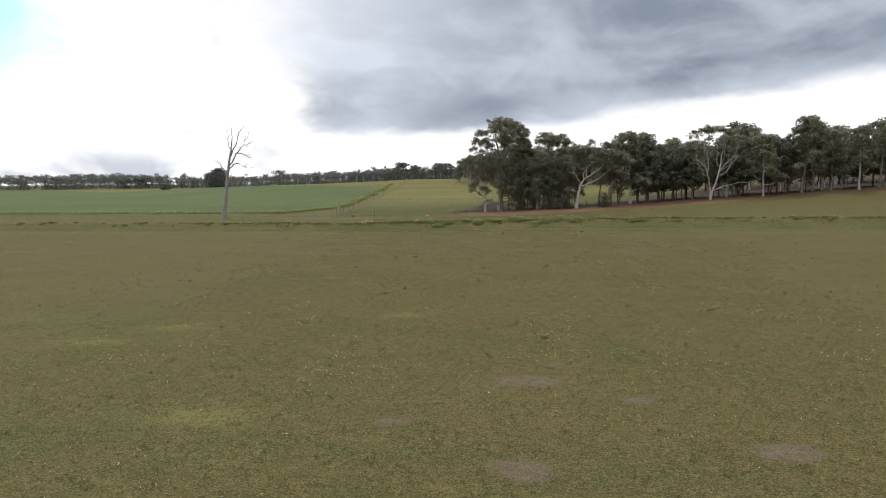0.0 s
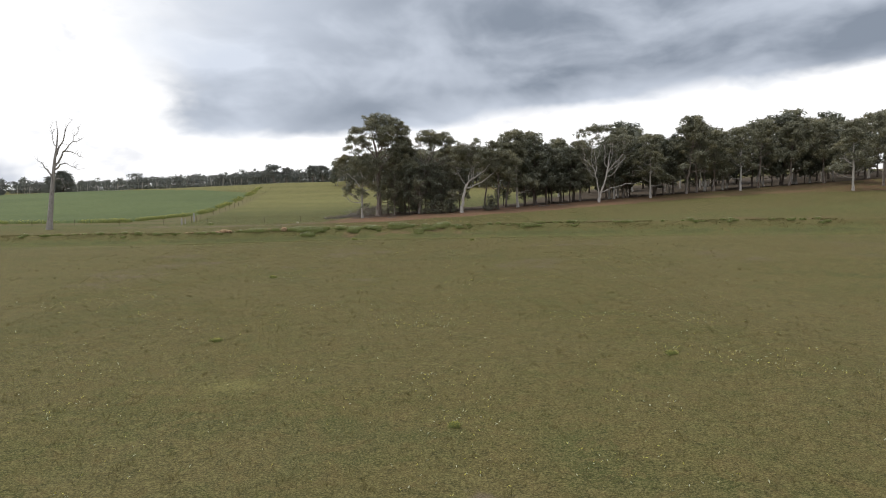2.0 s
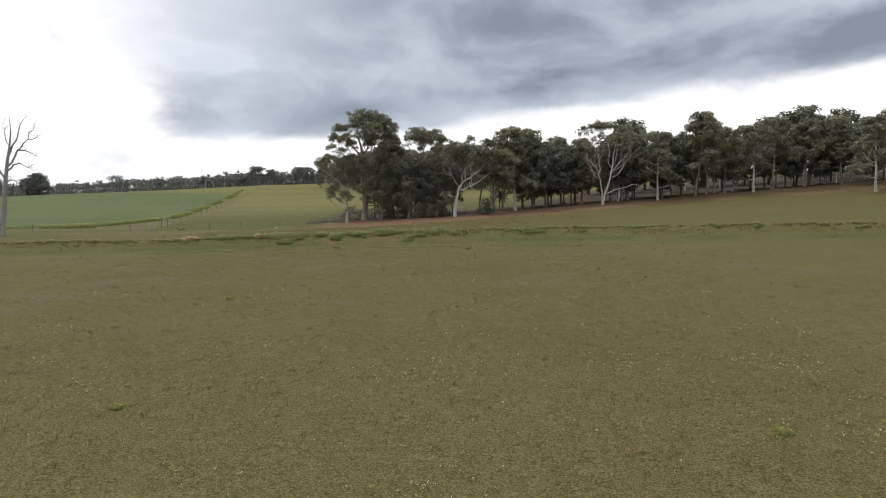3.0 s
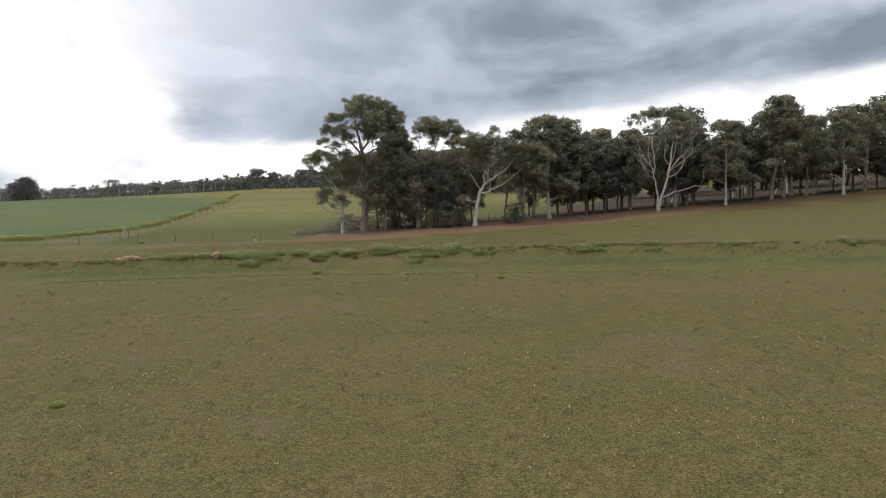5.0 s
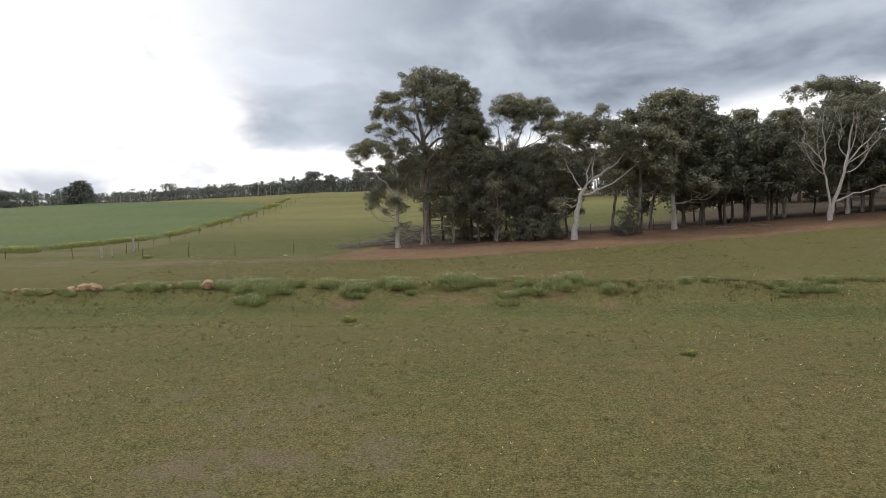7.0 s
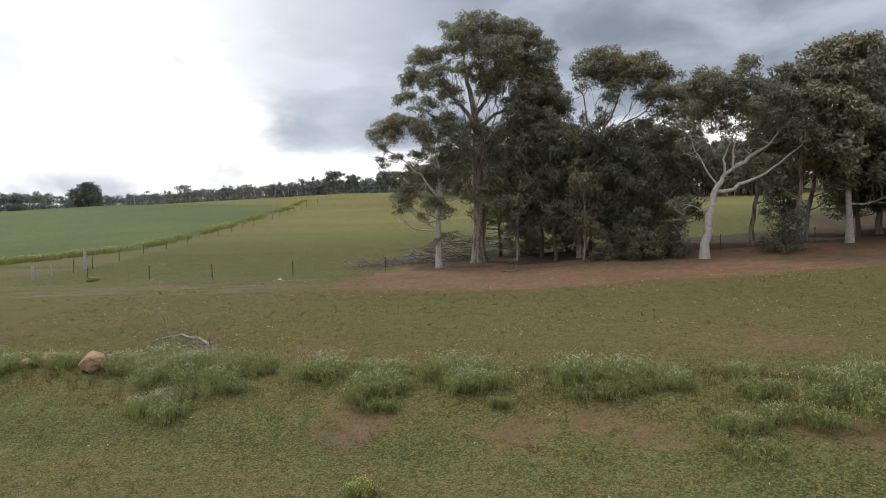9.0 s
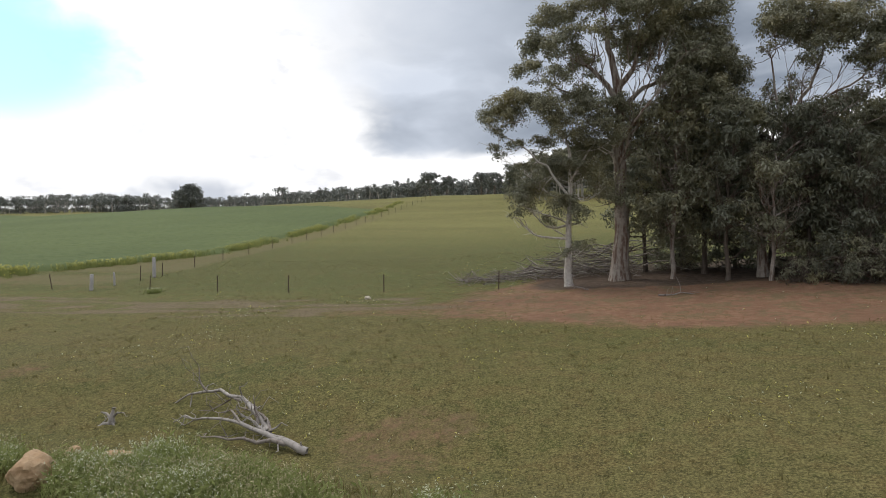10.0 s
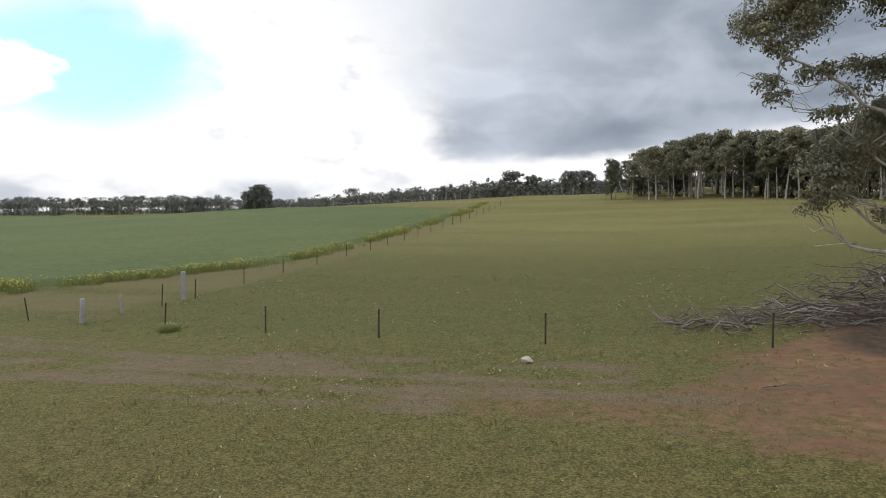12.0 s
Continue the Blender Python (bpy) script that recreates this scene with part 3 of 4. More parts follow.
def thick_shape(rng, h, spread, lobes=12, low=0.17):
    """Trunk and lobes of a dense dark tree leafed nearly to the ground."""
    trunk = [(rng.normal(0, 0.1), rng.normal(0, 0.1), h * t) for t in (0.2, 0.45, 0.7, 0.92)]
    out = []
    for i in range(lobes):
        a = 2.4 * i + rng.uniform(-0.5, 0.5)
        t = (i + 0.5) / lobes
        rr = spread * (0.85 if t < 0.7 else 0.85 * (1.25 - t) / 0.55) * rng.uniform(0.5, 1.0)
        r = spread * rng.uniform(0.4, 0.58)
        out.append((rr * math.cos(a), rr * math.sin(a), h * (low + (0.93 - low) * t), r))
    return trunk, out


def on(x, y, sink=0.0):
    return (x, y, rough_z(x, y) - sink)


# the grove beside the red soil
def grove():
    r = np.random.default_rng
    top = [(0.2, 0.1, 19.5, 0.94), (1.8, 2.0, 19.2, 0.89), (-1.3, -1.6, 18.1, 0.78), (-2.6, 2.0, 19.7, 0.52), (3.5, -0.8, 18.2, 0.93), (4.7, -0.3, 17.7, 0.79), (-4.3, 1.4, 17.0, 0.88), (-2.6, -0.4, 16.9, 0.65),
           (-0.2, 0.2, 17.4, 1.01), (1.9, -2.1, 16.8, 1.05), (4.0, 1.1, 16.7, 1.09), (5.2, 0.2, 15.0, 0.93), (5.9, -0.7, 13.2, 0.85), (-5.1, 1.3, 15.2, 0.8), (-3.3, -0.9, 15.1, 0.78), (-5.7, -0.2, 13.4, 0.65), (-4.0, -1.6, 12.7, 0.63)]
    side = [(2.2, -1.0, 15.0, 0.99), (4.3, -0.9, 13.7, 0.99), (6.8, 1.4, 12.1, 0.73), (6.8, -1.8, 10.0, 0.84), (1.2, 0.4, 14.1, 0.72), (-0.8, 1.0, 19.5, 0.66), (2.9, -1.4, 19.0, 0.57), (-1.6, -2.0, 15.3, 0.56),
            (5.5, -1.0, 16.5, 0.71), (3.1, 0.7, 13.2, 0.79), (0.0, 0.3, 15.7, 0.65), (5.0, -1.5, 11.5, 0.84), (6.0, -0.3, 8.9, 0.78), (2.6, 2.6, 17.6, 0.95), (-2.4, 2.4, 14.2, 0.8), (0.8, 2.6, 15.6, 0.9), (5.4, 1.6, 12.4, 0.9), (6.3, 0.8, 14.2, 0.85), (4.6, 2.4, 14.8, 0.9), (3.4, -1.6, 12.2, 0.7)]
    low = [(0.5, -0.5, 5.0, 0.6), (1.5, -0.3, 3.9, 0.6), (2.2, 0.4, 2.7, 0.5), (0.1, 0.1, 6.0, 0.7), (-1.2, -0.5, 5.4, 0.45)]
    tree("gum_tree", on(-0.9, 153.2), r(1), [(0.1, 0, 3), (0.05, 0, 6.0), (-0.1, 0, 9.5), (-0.2, 0, 12.0), (-0.5, 0, 13.6), (-0.9, 0, 15.3)], top + side + low,
         0.54, ROUGH_BARK, GUM_LEAF, "tall gum tree with patchy bark over a heap of branches", bare=5, tufts=9, full=1.72,
         arms=((0.22, ((-0.2, 0, 12.0), (0.5, -0.2, 13.0), (1.1, -0.3, 14.8), (1.6, -0.2, 16.4))), (0.2, ((-0.3, 0, 11.4), (-1.3, -0.3, 12.8), (-2.3, -0.2, 13.7), (-3.1, 0, 15.3))),
               (0.18, ((-0.1, 0, 11.0), (1.4, 0.3, 12.2), (3.0, 0.3, 13.0), (4.4, 0.2, 15.0))), (0.13, ((-0.1, 0, 9.6), (2.0, -0.6, 10.4), (4.2, -1.0, 10.6), (5.6, -1.0, 11.2))), (0.12, ((0, 0, 10.4), (-1.8, 0, 11.2), (-3.4, -0.4, 12.0), (-4.6, -0.4, 12.8)))),
         fans=((4.6, -1.2, 13.4), (-3.0, -1.0, 13.2), (2.2, -2.0, 13.8), (-1.6, -1.8, 14.6), (3.6, 1.0, 12.2), (0.8, -2.2, 15.0), (-4.2, 0.4, 12.6), (2.8, -1.6, 12.4), (3.6, -1.9, 13.8), (1.4, -1.6, 12.8)))
    upper = [(-4.7, 1.1, 10.9, 0.85), (-3.7, 0.0, 11.5, 0.83), (-2.9, 1.1, 11.8, 0.93), (-1.2, -1.0, 11.0, 0.89), (0.3, 0.3, 11.7, 0.91), (1.5, -0.3, 11.0, 0.9), (-4.9, 0.7, 8.7, 0.42), (-4.4, 0.8, 8.3, 0.38), (-0.4, -0.8, 10.0, 0.81), (-1.7, 0.9, 9.1, 0.67),
             (0.8, 0.1, 9.2, 0.9), (-1.0, 1.0, 7.4, 0.83), (0.5, -0.1, 7.3, 0.9), (-2.8, -0.2, 7.5, 0.49)]
    under = [(-2.3, 0.3, 6.3, 0.7), (-2.6, -0.2, 5.2, 0.6), (-3.1, 0.5, 5.8, 0.72), (-3.5, 0.5, 4.7, 0.45), (-0.4, 0.0, 5.1, 0.81), (-1.3, -0.3, 4.1, 0.45), (0.7, -0.7, 4.6, 0.6), (1.7, -0.2, 6.4, 0.65), (0.9, -0.1, 2.7, 0.49), (-0.1, -0.7, 2.2, 0.36), (2.4, -0.7, 9.6, 0.81), (2.9, 0.8, 11.2, 0.75), (-4.3, 0.2, 9.8, 0.5), (1.4, 0.5, 8.2, 0.8), (-3.4, 0.2, 8.9, 0.5)]
    tree("gum_tree", on(-4.1, 151.7), r(2), [(-0.05, 0, 3), (0.0, 0, 5.5), (0.1, 0, 7.5), (-0.3, 0, 9.5)], upper + under,
         0.23, PALE_BARK, GUM_LEAF, "slender pale-trunked gum tree with drooping olive foliage on red soil", bare=5, tufts=12, size=0.135, slim=0.22, droop=1.0, per=185, full=1.38,
         arms=((0.09, ((0, 0, 5.6), (-1.4, 0.1, 7.6), (-3.2, 0.3, 9.0), (-4.8, 0.6, 9.9))), (0.08, ((0.05, 0, 6.6), (0.9, -0.2, 8.0), (1.6, -0.3, 9.4), (2.2, -0.2, 10.2)))))
    tree("gum_tree", on(15.1, 145.9), r(3), [(0.13, 0, 1.9), (0.43, 0, 3.6), (0.73, 0, 4.8), (1.37, 0, 5.8), (2.07, 0, 6.5)],
         [(-1.0, 0.1, 12.0, 0.78), (0.0, -0.5, 12.3, 0.86), (1.3, -0.4, 12.2, 0.87), (2.8, -0.4, 11.6, 0.96), (0.2, 1.5, 11.4, 0.81), (1.1, 0.4, 11.1, 0.88), (2.8, 0.5, 10.8, 0.81), (-1.3, -0.5, 10.7, 0.69), (3.1, 0.5, 13.7, 0.62), (3.1, -1.1, 13.1, 0.6), (1.7, -1.3, 12.7, 0.31), (0.8, 1.1, 10.1, 0.64), (3.1, -1.5, 10.1, 0.78)]
         + [(-1.8, 0.2, 3.7, 0.5), (-1.0, 0.5, 4.3, 0.33), (-1.5, 0.3, 2.9, 0.3), (-1.0, 0.4, 9.3, 0.63), (4.3, 0.4, 12.0, 0.8), (5.4, -0.2, 11.2, 0.85), (6.4, 0.3, 10.4, 0.75), (5.0, 0.4, 9.8, 0.7), (7.0, -0.2, 9.2, 0.6), (0.2, 0.6, 9.0, 0.5), (2.0, 0.5, 9.2, 0.55), (4.0, 0.2, 8.9, 0.5), (3.0, 1.0, 8.2, 0.4), (-1.6, 0.4, 8.0, 0.4)],
         0.34, PALE_BARK, GUM_LEAF, "white-trunked leaning gum tree with forked limbs and thin crown", bare=7, tufts=8, full=1.62,
         arms=((0.17, ((2.07, 0, 6.5), (2.8, 0, 6.8), (3.6, 0.1, 7.5), (4.5, 0.2, 8.0), (5.4, 0.2, 9.2))), (0.16, ((0.9, 0, 4.75), (2.0, -0.1, 4.9), (3.3, -0.2, 5.6), (4.5, -0.2, 6.3), (6.2, -0.2, 7.6))),
               (0.10, ((1.37, 0, 5.8), (1.28, 0.1, 7.0), (1.65, 0.2, 7.9), (2.3, 0.2, 9.2))), (0.09, ((1.9, 0, 6.3), (1.85, -0.1, 7.5), (2.1, -0.2, 8.7), (0.6, -0.1, 10.6))), (0.06, ((0.42, 0, 3.8), (-0.2, 0.1, 3.4), (-0.9, 0.2, 3.8), (-1.7, 0.2, 3.6))), (0.08, ((0.9, 0, 5.0), (0.0, 0, 6.4), (-0.7, 0, 7.6), (-1.0, 0.2, 8.8)))))
    tree("gum_tree", on(7.2, 151.4), r(4), [(-0.1, 0, 2.5), (0.1, 0, 5), (0.7, 0, 7.5), (1.6, 0, 9.5)],
         [(0.1, -0.6, 14.8, 0.67), (1.6, 1.6, 15.7, 0.79), (2.3, -0.6, 15.5, 0.76), (3.8, 0.9, 15.3, 0.79), (5.0, 1.2, 15.4, 0.8), (5.7, -0.3, 14.5, 0.73), (6.7, -0.2, 13.9, 0.69), (7.6, -0.4, 12.6, 0.69), (6.0, -1.3, 12.6, 0.76), (4.9, -0.1, 13.6, 0.77),
          (2.6, -0.8, 13.2, 0.67), (-0.1, -0.8, 13.3, 0.33), (6.9, -1.0, 11.1, 0.68), (8.1, -1.0, 11.8, 0.6), (2.0, 1.0, 14.3, 0.69), (5.3, -0.2, 12.4, 0.6), (8.4, -0.8, 10.7, 0.69), (3.4, 0.2, 14.4, 0.7), (1.0, 0.2, 14.4, 0.6), (4.2, -0.6, 14.6, 0.7), (5.2, 0.8, 10.6, 0.45), (3.6, 0.6, 10.2, 0.4), (7.4, 0.6, 9.8, 0.5), (0.4, 0.8, 11.2, 0.35), (2.0, 0.6, 11.6, 0.35)],
         0.3, ROUGH_BARK, GUM_LEAF, "forked gum tree with bare pale limbs under a rounded crown", bare=11, tufts=9, full=1.72,
         arms=((0.10, ((1.2, 0, 8.6), (0.6, 0, 10.4), (0.3, -0.2, 12.2), (0.4, -0.4, 13.6))), (0.12, ((1.6, 0, 9.4), (2.4, 0, 11.0), (3.0, 0.1, 12.6), (3.2, 0.2, 13.8))), (0.10, ((1.4, 0, 9.0), (3.2, -0.2, 10.4), (5.0, -0.4, 11.4), (6.2, -0.4, 12.4)))),
         fans=((2.4, -0.5, 12.5), (4.6, 0.2, 12.6), (3.4, -0.8, 9.6), (0.8, -0.6, 13.0), (6.4, 0, 11.2)))
    tree("gum_tree", on(42.3, 146.2), r(5), [(0.23, 0, 1.1), (0.73, 0, 2.7), (1.46, 0, 5.0), (1.93, 0, 7.5), (2.27, 0, 10.1)],
         [(-3.3, 1.2, 13.7, 0.66), (-3.0, -0.7, 12.9, 0.51), (-4.6, 0.3, 12.8, 0.44), (-1.5, 0.9, 14.1, 0.74), (-0.4, 0.7, 14.4, 0.82), (1.6, 1.3, 14.3, 0.91), (3.6, 1.2, 14.1, 0.84), (4.9, 1.3, 13.7, 0.77), (4.3, -1.5, 12.7, 0.67), (2.2, -0.2, 12.6, 0.67), (5.6, 0.0, 11.7, 0.68), (-0.8, -1.4, 12.5, 0.58), (-3.6, -1.6, 11.0, 0.43), (5.6, 1.1, 8.9, 0.6), (-1.3, 1.5, 12.0, 0.52)],
         0.26, PALE_BARK, GUM_LEAF, "white gum tree with a fan of bare limbs and thin top", bare=6, tufts=8,
         arms=((0.15, ((-0.1, 0, 0.3), (-0.05, 0, 2.4), (-0.35, 0, 4.3), (-0.9, 0, 6.3), (-2.0, 0, 7.6), (-3.1, 0, 8.6))), (0.11, ((0.6, 0, 2.0), (1.9, 0, 2.5), (3.9, 0, 3.1), (6.4, 0, 3.6), (8.8, 0, 4.1))), (0.09, ((-0.7, 0, 5.6), (-0.6, 0, 8.0), (-0.9, 0, 10.0), (-0.6, 0, 12.0))), (0.09, ((1.6, 0, 5.6), (3.0, 0, 7.6), (4.4, 0, 9.0), (5.2, 0, 10.6)))),
         fans=((6.4, -0.4, 6.4), (4.8, -0.4, 8.8), (6.0, 0.3, 9.6), (-2.9, 0.1, 9.6), (-3.8, 0.2, 8.4), (2.6, -0.5, 11.0), (1.2, 0.4, 11.2), (-1.3, -0.4, 10.6), (3.7, 0.2, 11.2), (0.2, -0.6, 11.4)))
    dark = "dark ragged sheoak with drooping foliage and bare grey twigs"
    for i, (x, y, h, sp, n) in enumerate(((2.3, 152.8, 12.8, 2.5, 16), (4.4, 154.2, 15.0, 2.6, 16), (5.2, 151.2, 10.6, 2.1, 13), (7.2, 149.6, 7.8, 1.9, 10), (9.4, 150.6, 10.4, 2.4, 14), (11.4, 149.0, 8.6, 2.1, 13),
                                          (13.2, 151.8, 10.2, 2.4, 14), (8.6, 155.0, 11.6, 2.6, 14), (1.0, 156.5, 12.0, 2.5, 14), (3.6, 157.0, 12.6, 2.6, 14), (12.4, 155.5, 11.0, 2.7, 14), (15.6, 153.6, 9.8, 2.3, 11))):
        tr, lo = thick_shape(r(20 + i), h, sp, n)
        lo = [(a, b, z + 0.08 * h * (1 - z / h), c * 0.95) for a, b, z, c in lo]
        q = r(300 + i)
        stems = [(q.normal(0, 0.55 * sp), -abs(q.normal(0.6 * sp, 0.4)), h * q.uniform(0.3, 0.8)) for k in range(5)]
        tree("sheoak_tree", on(x, y), r(40 + i), tr, lo, 0.09 + 0.005 * h, (ROUGH_BARK, DARK_BARK, DARK_BARK)[i % 3], SHEOAK_LEAF if i % 3 else GUM_LEAF, dark, per=62, size=0.28, slim=0.14, tufts=8, bare=7, droop=1.2, full=1.1, group="trees of the grove", fans=stems)
    for i, (x, y, h, sp) in enumerate(((11.4, 147.2, 3.0, 1.4), (13.2, 147.7, 3.4, 1.5), (8.6, 148.4, 1.9, 1.1), (10.2, 148.0, 3.4, 1.4), (3.2, 157.0, 3.2, 1.8), (6.8, 156.6, 3.4, 1.8), (10.2, 154.6, 3.4, 1.8), (21.0, 146.4, 3.6, 1.5))):
        tr, lo = thick_shape(r(210 + i), h, sp, 11)
        lo = [(a, b, max(z * 0.95 - 0.4, c * 0.5), c) for a, b, z, c in lo]
        tree("shrub", on(x, y), r(220 + i), tr, lo, 0.08, DARK_BARK, SHEOAK_LEAF if i % 2 else GUM_LEAF, "dense grey-green shrub crowding the foot of the grove", per=70, size=0.2, slim=0.15, tufts=8, bare=9, droop=1.0, full=1.1, category="shrub", group="shrubs of the grove")


grove()


# wood behind the paddock: a few kinds of tree, repeated
def wood():
    r = np.random.default_rng
    kinds = []
    for i in range(4):
        tr, lo = gum_shape(r(60 + i), 14.0, 3.3, 15, 0.32 if i % 2 else 0.44)
        kinds.append(tree("gum_tree", (0, 0, 0), r(70 + i), tr, lo, 0.25, PALE_BARK if i == 1 else ROUGH_BARK, GUM_LEAF, "grey-green gum tree with open clumps of foliage", per=46, size=0.31, slim=0.23, tufts=5, bare=5, group="trees of the wood", full=1.15))
    for i in range(3):
        tr, lo = thick_shape(r(80 + i), 12.0, 2.9, 17, 0.27)
        kinds.append(tree("sheoak_tree", (0, 0, 0), r(90 + i), tr, lo, 0.18, DARK_BARK, SHEOAK_LEAF, "dark sheoak standing thickly in the wood", per=40, size=0.32, slim=0.22, tufts=5, bare=5, droop=1.0, group="trees of the wood", full=0.95))
    # lighter-built kinds for the trees that stand far back
    for i in range(5):
        tr, lo = gum_shape(r(260 + i), 14.0, 2.9, 9, (0.50, 0.60, 0.46)[i % 3]) if i < 3 else thick_shape(r(260 + i), 12.0, 3.0, 9)
        kinds.append(tree("gum_tree" if i < 3 else "sheoak_tree", (0, 0, 0), r(270 + i), tr, lo, 0.22, PALE_BARK if i < 3 else DARK_BARK, GUM_LEAF if i < 3 else SHEOAK_LEAF,
                          "grey-green gum tree deep in the wood" if i < 3 else "dark sheoak deep in the wood", per=11, size=0.55, slim=0.27, tufts=3, twigs=1, bare=0, group="trees of the wood", joined=True, full=1.35))
    used = [False] * len(kinds)
    rng = r(7)

    def plant(k, x, y, h, wide=1.0):
        full = 14.0 if k in (0, 1, 2, 3, 7, 8, 9) else 12.0
        s = h / full
        m = Matrix.LocRotScale(on(x, y, 0.05), Euler((0, 0, rng.uniform(0, 6.28))), (s * wide, s * wide, s))
        if not used[k]:
            used[k] = True
            kinds[k].matrix_basis = m
        else:
            copy_thing(kinds[k], Matrix.Identity(4)).matrix_basis = m

    # trees along the edge of the soil
    for k, x, y, h in ((0, 22.4, 147.5, 13.6), (1, 26.6, 148.4, 15.2), (3, 24.6, 151.5, 13.0), (5, 30.0, 149.0, 13.2), (4, 32.6, 149.6, 12.4), (2, 31.2, 152.5, 14.8),
                       (6, 35.6, 150.4, 10.0), (0, 36.8, 154.0, 13.0), (5, 38.6, 151.6, 10.6), (1, 47.0, 151.0, 12.0), (2, 20.2, 150.8, 11.8), (6, 28.4, 150.6, 12.4), (5, 34.2, 151.4, 12.2), (4, 37.6, 149.9, 11.4), (3, 40.2, 151.8, 12.4), (6, 45.2, 150.4, 11.8), (0, 49.4, 152.0, 13.0), (5, 55.0, 149.4, 11.6), (6, 59.2, 150.4, 12.4), (1, 53.1, 147.0, 12.6), (4, 49.6, 150.5, 11.0), (5, 57.0, 150.0, 12.5),
                       (3, 61.5, 149.5, 15.8), (0, 64.6, 151.0, 14.2), (2, 68.0, 150.5, 12.4), (1, 72.3, 147.9, 12.8), (0, 77.5, 150.5, 13.8), (3, 84.0, 150.0, 13.4), (2, 91.3, 149.5, 13.0), (1, 88.5, 136.8, 13.5), (3, 97.0, 140.0, 14.5), (5, 95.0, 146.0, 11.0)):
        plant(k, x, y, h)
    for i in range(34):
        x = 25 + 78 * (i + rng.random()) / 34
        plant(int(rng.choice((4, 5, 6, 1))), x, 152.5 + rng.uniform(0, 5) - 0.06 * max(0, x - 80), rng.uniform(5.5, 11.0), rng.uniform(1.0, 1.35))
    # the depth of the wood
    for i in range(78):
        x = rng.uniform(38, 150)
        y = rng.uniform(155, 205) - 0.05 * (x - 40)
        if x < 52 and y > 178:
            continue
        plant(int(rng.choice((7, 8, 9, 10, 11))), x, y, rng.uniform(10.5, 16.0))
    for i in range(22):
        x = rng.uniform(100, 165)
        plant(int(rng.choice((7, 8, 9, 10, 11))), x, rng.uniform(112, 155) - 0.1 * (x - 100), rng.uniform(12, 16))
    for i in range(26):
        x = rng.uniform(-15, 60)
        front = 279 - 0.72 * (x + 16) if x < 20 else 253 - 0.1 * (x - 20)
        plant(int(rng.choice((10, 11))), x, front + rng.uniform(9, 20), rng.uniform(4.0, 6.5), 1.4)
    # the wood on the brow of the hill
    for i in range(270):
        x = rng.uniform(-20, 70) if i < 215 else rng.uniform(60, 115)
        front = 279 - 0.72 * (x + 16) if x < 20 else 253 - 0.1 * (x - 20)
        back = rng.random() ** 1.6 * 34
        plant(int(rng.choice((7, 8, 9, 8, 7, 9, 7, 10, 11))), x, front + back + rng.uniform(0, 2), rng.uniform(9.6, 13.2) * (0.68 + 0.32 * ss(-22, 4, x)), rng.uniform(0.8, 1.05))


wood()


def far_woods():
    """The belt of bush along the skyline, seen only from far away."""
    rng = np.random.default_rng(5)
    cen, rad, tv, tf = [], [], [], []
    for i in range(1150):
        a = radians(rng.uniform(-78, 14))
        deg = math.degrees(a)
        d = 255 + 175 * ss(-14, -34, deg) + rng.random() ** 1.3 * 85
        x, y = -9 + d * math.sin(a), 118 + d * math.cos(a)
        if y < 250 + 0.1 * x or (x > -26 and y < 300):
            continue
        h = rng.uniform(6.4, 10.8) * (1.0 - 0.30 * ss(-40, -26, deg)) * (1.3 if rng.random() < 0.05 else 1)
        z = ground_z(x, y)
        lean = rng.normal(0, 0.05 * h)
        for k in range(int(rng.integers(1, 3))):
            e = rng.normal(0, 0.12 * h)
            v, f = tube([(x, y, z - 0.5), (x + lean * 0.5, y, z + h * 0.3), (x + lean + e, y, z + h * 0.72)], [0.24, 0.19, 0.08], 5, len(tv))
            tv += v
            tf += f
        for j in range(int(rng.integers(9, 14))):
            q = rng.uniform(0.45, 0.93)
            w = h * 0.34 * (1.15 - abs(q - 0.68))
            cen.append((x + lean + rng.uniform(-w, w), y + rng.uniform(-w, w), z + h * q))
            rad.append(h * rng.uniform(0.11, 0.19))
        if rng.random() < 0.9:
            for j in range(6):
                cen.append((x + rng.normal(0, 2.5), y + rng.normal(0, 2), z + rng.uniform(0.05, 0.3) * h))
                rad.append(1.1)
    n = len(tf)
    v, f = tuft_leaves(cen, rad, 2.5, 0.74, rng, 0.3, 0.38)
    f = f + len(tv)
    ob = mesh_object("distant_trees", np.vstack((np.asarray(tv), v)), np.vstack((np.asarray(tf), f)), [PALE_BARK, HAZED_LEAF], slots=[0] * n + [1] * len(f))
    tagged(ob, "dark belt of distant bushland trees along the skyline", "trees", kind="stuff")


far_woods()


